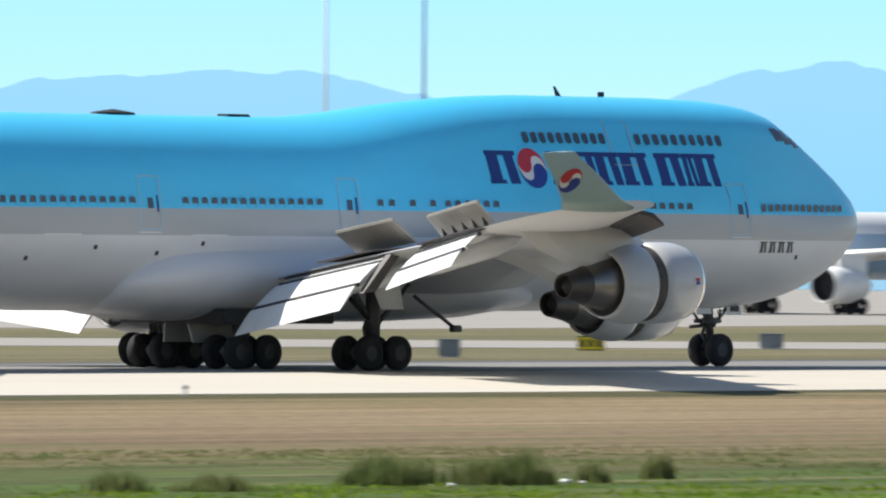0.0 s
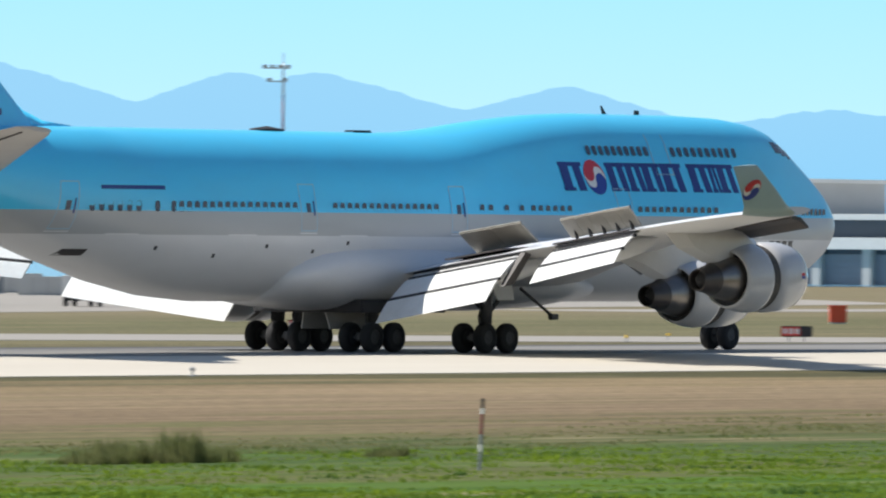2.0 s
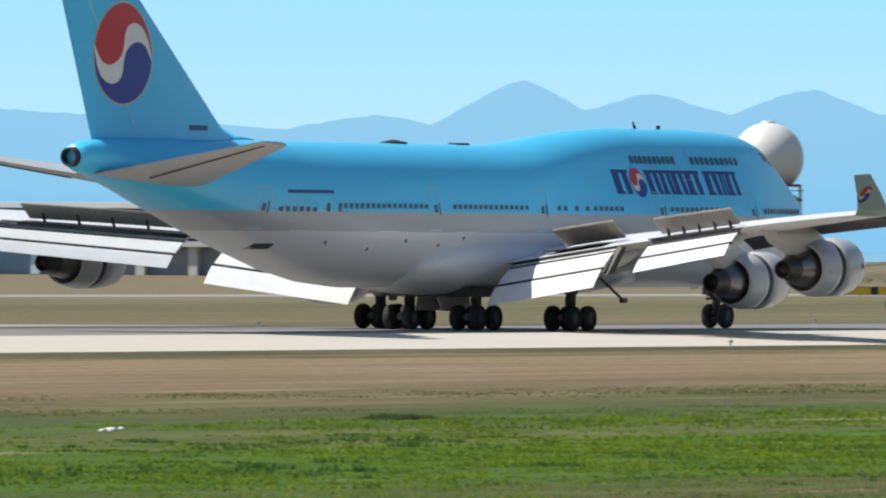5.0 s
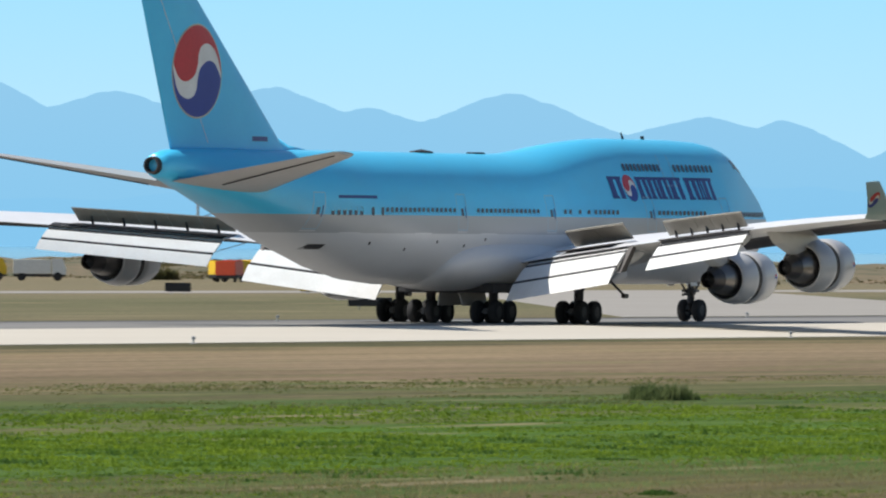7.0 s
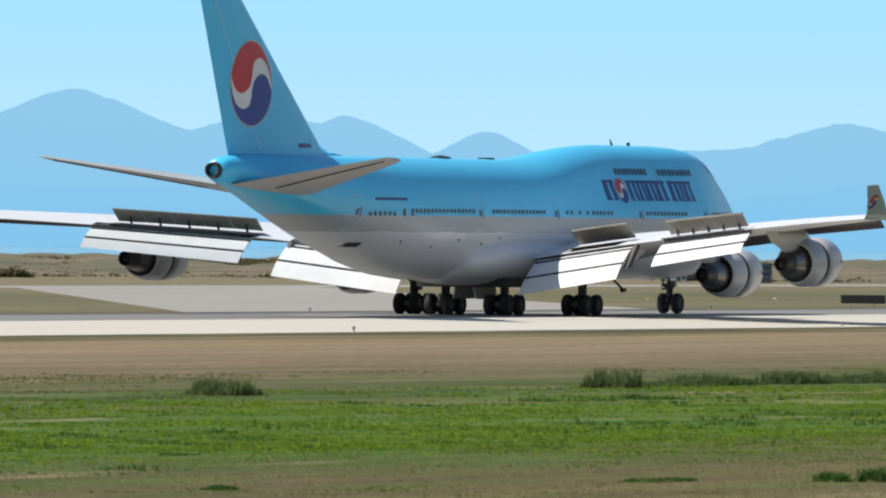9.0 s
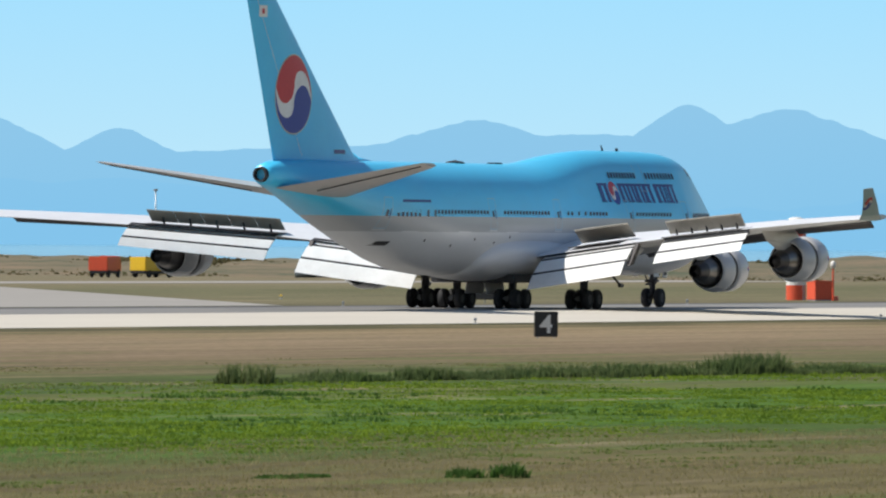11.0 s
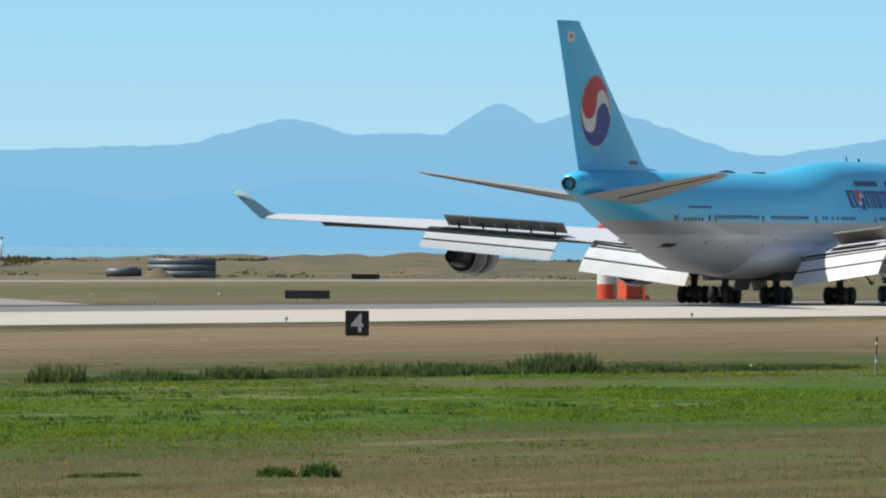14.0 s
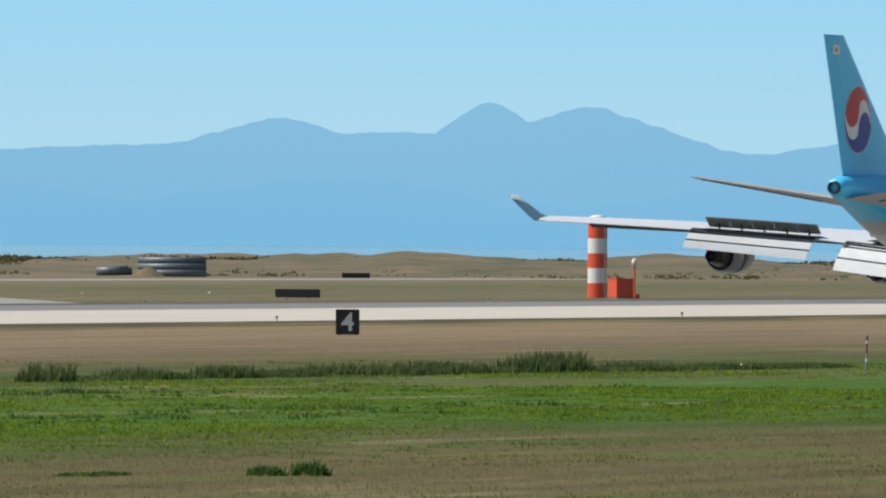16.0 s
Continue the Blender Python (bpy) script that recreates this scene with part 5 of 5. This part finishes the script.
part("tail_fin", loft([airfoil((-42, 0), 8.4, 0.1, 0, y=7.0, vertical=True), airfoil((-51, 0), 3.2, 0.1, 0, y=15.2, vertical=True)]), boxgrey, pj, "blue-grey tail fin", True)

# ---- grass, reeds and weeds in the near strips ----
def blades(name, label, spots, height, width, green, lean=0.35, seed=3):
    """Many single blades in tufts, joined."""
    rnd = random.Random(seed)
    verts, faces = [], []
    for x, y, h, *base in spots:
        z0 = base[0] if base else GROUND_Z
        for _ in range(3):
            a = rnd.random() * math.pi
            hh = height * h * (0.6 + 0.7 * rnd.random())
            wx, wy = width * math.cos(a), width * math.sin(a)
            lx, ly = lean * hh * (rnd.random() - 0.5) * 2, lean * hh * (rnd.random() - 0.5) * 2
            ox, oy = x + 0.12 * (rnd.random() - 0.5), y + 0.12 * (rnd.random() - 0.5)
            i = len(verts)
            verts += [(ox - wx, oy - wy, z0 - 0.02), (ox + wx, oy + wy, z0 - 0.02), (ox + wx * 0.6 + lx * 0.5, oy + wy * 0.6 + ly * 0.5, z0 + hh * 0.6), (ox - wx * 0.6 + lx * 0.5, oy - wy * 0.6 + ly * 0.5, z0 + hh * 0.6), (ox + lx, oy + ly, z0 + hh)]
            faces += [(i, i + 1, i + 2, i + 3), (i + 3, i + 2, i + 4)]
    me_ = bpy.data.meshes.new(name)
    me_.from_pydata(verts, [], faces)
    me_.materials.append(green)
    return tagged(new(name, me_), label, "grass", "", "stuff")


def leafmat(name, a, b):
    m = bpy.data.materials.new(name)
    m.use_nodes = True
    n, l = m.node_tree.nodes, m.node_tree.links
    bs = n["Principled BSDF"]
    bs.inputs["Roughness"].default_value = 0.8
    bs.inputs["Specular IOR Level"].default_value = 0.2
    geo, mix = n.new("ShaderNodeNewGeometry"), n.new("ShaderNodeMix")
    mix.data_type = "RGBA"
    mix.inputs[6].default_value, mix.inputs[7].default_value = (*a, 1), (*b, 1)
    tc, drift, level, sel = n.new("ShaderNodeTexCoord"), n.new("ShaderNodeTexNoise"), n.new("ShaderNodeMapRange"), n.new("ShaderNodeMix")
    drift.inputs["Scale"].default_value, drift.inputs["Detail"].default_value = 0.35, 4
    level.inputs[1].default_value, level.inputs[2].default_value = 0.36, 0.64
    sel.inputs[0].default_value = 0.82
    l.new(tc.outputs["Object"], drift.inputs["Vector"]), l.new(drift.outputs[0], level.inputs[0])
    l.new(geo.outputs["Random Per Island"], sel.inputs[2]), l.new(level.outputs[0], sel.inputs[3]), l.new(sel.outputs[0], mix.inputs[0]), l.new(mix.outputs[2], bs.inputs["Base Color"])
    tr, both = n.new("ShaderNodeBsdfTranslucent"), n.new("ShaderNodeMixShader")
    both.inputs[0].default_value = 0.5
    l.new(mix.outputs[2], tr.inputs[0]), l.new(bs.outputs[0], both.inputs[1]), l.new(tr.outputs[0], both.inputs[2])
    l.new(both.outputs[0], n["Material Output"].inputs[0])
    return m


def in_view(x, y, margin=1.5):
    return 41.0 - margin < math.degrees(math.atan2(x, y)) < 70.5 + margin


def scatter(count, y0, y1, d_most, seed, keep):
    rnd = random.Random(seed)
    out = []
    while len(out) < count:
        y = y0 + (y1 - y0) * rnd.random()
        x = 75 + (450 - 75) * rnd.random()
        d = math.hypot(x, y)
        if not in_view(x, y) or d > d_most or d < 150:
            continue
        q = keep(x, y)
        if rnd.random() < q:
            out.append((x, y, 0.6 + 0.8 * q * rnd.random()))
    return out


patchy = lambda f, ph, lo: (lambda x, y: max(0.0, min(1.0, (noise.noise((x * f * 0.35, y * f, ph)) - lo) * 2.5)))


def mounds(count, y0, y1, d_most, seed, keep, radius, height, per):
    """Spots for blades gathered in low overlapping mounds, tallest in the middle of each."""
    rnd = random.Random(seed)
    out = []
    for x, y, q in scatter(count, y0, y1, d_most, seed, keep):
        rad, hh = radius * rnd.uniform(0.5, 1.5), height * rnd.uniform(0.4, 1.3) * q
        for _ in range(int(per * (rad / radius) ** 1.5) + 3):
            a, p = rnd.uniform(0, 2 * math.pi), math.sqrt(rnd.random())
            out.append((x + rad * p * math.cos(a), y + rad * p * math.sin(a), hh * (1.05 - p * p)))
    return out


def strip(low, high, ph, fill):
    """Density of a strip along the runway, thinning at ragged edges and in gaps."""
    return lambda x, y: max(0.0, min(1.0, min(y - low, high - y) / 9 + 0.9 * noise.noise((x * 0.05, y * 0.08, ph)))) * max(0.05, min(1.0, fill + 1.2 * noise.noise((x * 0.08, y * 0.07, ph + 4.4))))


lush = leafmat("lush green blades", (0.25, 0.34, 0.03), (0.115, 0.20, 0.026))
weedy = leafmat("dark weed leaves", (0.07, 0.145, 0.03), (0.10, 0.18, 0.04))
straw = leafmat("dry straw blades", (0.36, 0.30, 0.15), (0.24, 0.22, 0.09))
olive = leafmat("mixed verge blades", (0.11, 0.17, 0.045), (0.26, 0.23, 0.10))
blades("lush_grass", "bright green lush grass strip in low mounds", mounds(7500, 99, 140, 345, 5, strip(99, 139, 3.3, 0.85), 1.0, 0.085, 10), 1.0, 0.028, lush, 1.0, 4)
blades("verge_greens", "fresh green grass before the reeds", mounds(2400, 133, 153, 415, 9, strip(133, 155, 5.1, 0.7), 1.0, 0.10, 9), 1.0, 0.028, lush, 1.0, 17)
blades("weed_patches", "darker green weed mounds in the grass", mounds(420, 101, 140, 345, 8, patchy(0.09, 11.2, 0.02), 0.8, 0.14, 16), 1.0, 0.03, weedy, 0.9, 7)
blades("dry_grass", "dry straw-coloured grass with seed stalks", scatter(24000, 71, 108, 272, 6, patchy(0.2, 5.2, -0.5)), 0.08, 0.008, straw, 0.6, 5)
blades("green_tufts", "green tufts among the dry grass", mounds(420, 72, 103, 272, 21, patchy(0.14, 15.2, 0.0), 0.7, 0.07, 12), 1.0, 0.02, leafmat("tuft blades", (0.13, 0.21, 0.04), (0.19, 0.22, 0.07)), 1.0, 22)
blades("verge_grass", "mixed dry and green verge grass in low mounds", mounds(1300, 146, 178, 420, 7, patchy(0.06, 8.2, -0.1), 1.5, 0.09, 14), 1.0, 0.02, olive, 1.0, 6)


def reeds(spots, seed):
    """Clumps of reeds: (x, y, half length along x, half depth, height)."""
    rnd = random.Random(seed)
    out = []
    for x, y, a, b, h in spots:
        for _ in range(int(260 * max(a, 0.4))):
            u, v = rnd.uniform(-1, 1), rnd.uniform(-1, 1)
            prof = (1 - u * u) ** 0.35 * (0.75 + 0.7 * noise.noise((1.3 * (x + u * a), seed, 0.5)))
            out.append((x + u * a, y + v * b, h * max(0.2, prof)))
    return out


bushgreen = leafmat("soft bush leaves", (0.09, 0.14, 0.045), (0.16, 0.195, 0.075))
reed_green = leafmat("grey-green reeds", (0.13, 0.17, 0.055), (0.24, 0.24, 0.10))
blades("reed_clumps", "tall grey-green reed clumps on the verge", reeds([(144.3, 148.4, 0.6, 0.5, 0.52), (146.6, 148.2, 0.75, 0.5, 0.33), (153.4, 149.9, 1.02, 0.6, 0.63), (156.2, 149.5, 1.09, 0.6, 0.67), (159.1, 149.7, 0.22, 0.3, 0.29), (163.1, 151.6, 0.28, 0.3, 0.43), (170.3, 148.0, 1.11, 0.6, 0.57), (180.7, 147.6, 2.78, 0.6, 0.59), (191.0, 149.0, 0.56, 0.4, 0.22)], 11), 1.25, 0.02, reed_green, 0.16, 12)
blades("reed_clumps", "dark green bushes and reeds along the verge", reeds([(241.7, 149.6, 1.16, 0.6, 0.2), (287.6, 149.4, 1.1, 0.8, 0.41), (312.6, 148.0, 0.9, 0.8, 0.55), (319.8, 148.6, 4.2, 1.1, 0.36), (327.2, 148.3, 1.3, 0.9, 0.5), (334.5, 148.1, 4.6, 1.1, 0.34), (343.0, 147.4, 5.2, 1.2, 0.40), (351.2, 146.7, 2.6, 1.1, 0.85), (356.5, 145.6, 4.6, 1.0, 0.32), (364.5, 145.2, 4.6, 1.0, 0.26), (372, 145, 4.0, 0.9, 0.22)], 13), 1.0, 0.035, bushgreen, 0.3, 14)
blades("weed_tuft", "dark green weed tuft in dry grass", reeds([(196.1, 87.0, 0.3, 0.3, 0.31), (195.5, 87.7, 0.3, 0.3, 0.2), (193.1, 90.4, 1.07, 0.4, 0.09), (180.3, 93.7, 0.28, 0.2, 0.12), (208.4, 109.3, 0.46, 0.3, 0.1)], 15), 1.0, 0.03, weedy, 0.5, 16)


def bank_scrub(count, seed):
    """Low bushes scattered over the shore bank's slope, and a few taller shrubs at its foot."""
    rnd = random.Random(seed)
    out = []
    for k in range(count):
        a, d = radians(rnd.uniform(58.5, 70.5)), rnd.uniform(1222, 1330)
        if noise.noise((90 * a, d * 0.02, 2.2)) < -0.15:
            continue
        base = -0.35 + 1.9 * min(1.0, (d - 1218) / 100)
        size = rnd.uniform(0.2, 0.5)
        for _ in range(8):
            u = rnd.uniform(-1, 1)
            out.append((d * math.sin(a) + 3.2 * u * math.cos(a), d * math.cos(a) - 3.2 * u * math.sin(a), size * (1.1 - u * u), base))
    for bearing, high, wide in ((58.7, 1.7, 2.4), (59.72, 2.1, 1.8), (59.86, 1.5, 1.3), (63.1, 1.2, 1.0), (61.4, 1.1, 2.0)):
        a = radians(bearing)
        for _ in range(120):
            u = rnd.uniform(-1, 1)
            out.append((1195 * math.sin(a) + wide * u * math.cos(a), 1195 * math.cos(a) - wide * u * math.sin(a) + rnd.uniform(-1, 1), high * (1 - u * u) ** 0.5 * rnd.uniform(0.5, 1)))
    return out


blades("bank_scrub", "low dull green and brown scrub on the shore bank", bank_scrub(4200, 31), 1.0, 0.28, leafmat("dull scrub leaves", (0.10, 0.11, 0.045), (0.21, 0.165, 0.085)), 0.6, 32)

# ---- motion ----
def motions():
    walk(airliner, [(t, pose(x, RUNWAY_Y, 0)) for t, x in ROLL_OUT])
    walk(rotor, [(0.5 * k, pose(0, -0.8, 21.7, 0, 35 * k, 0)) for k in range(33)])


motions()
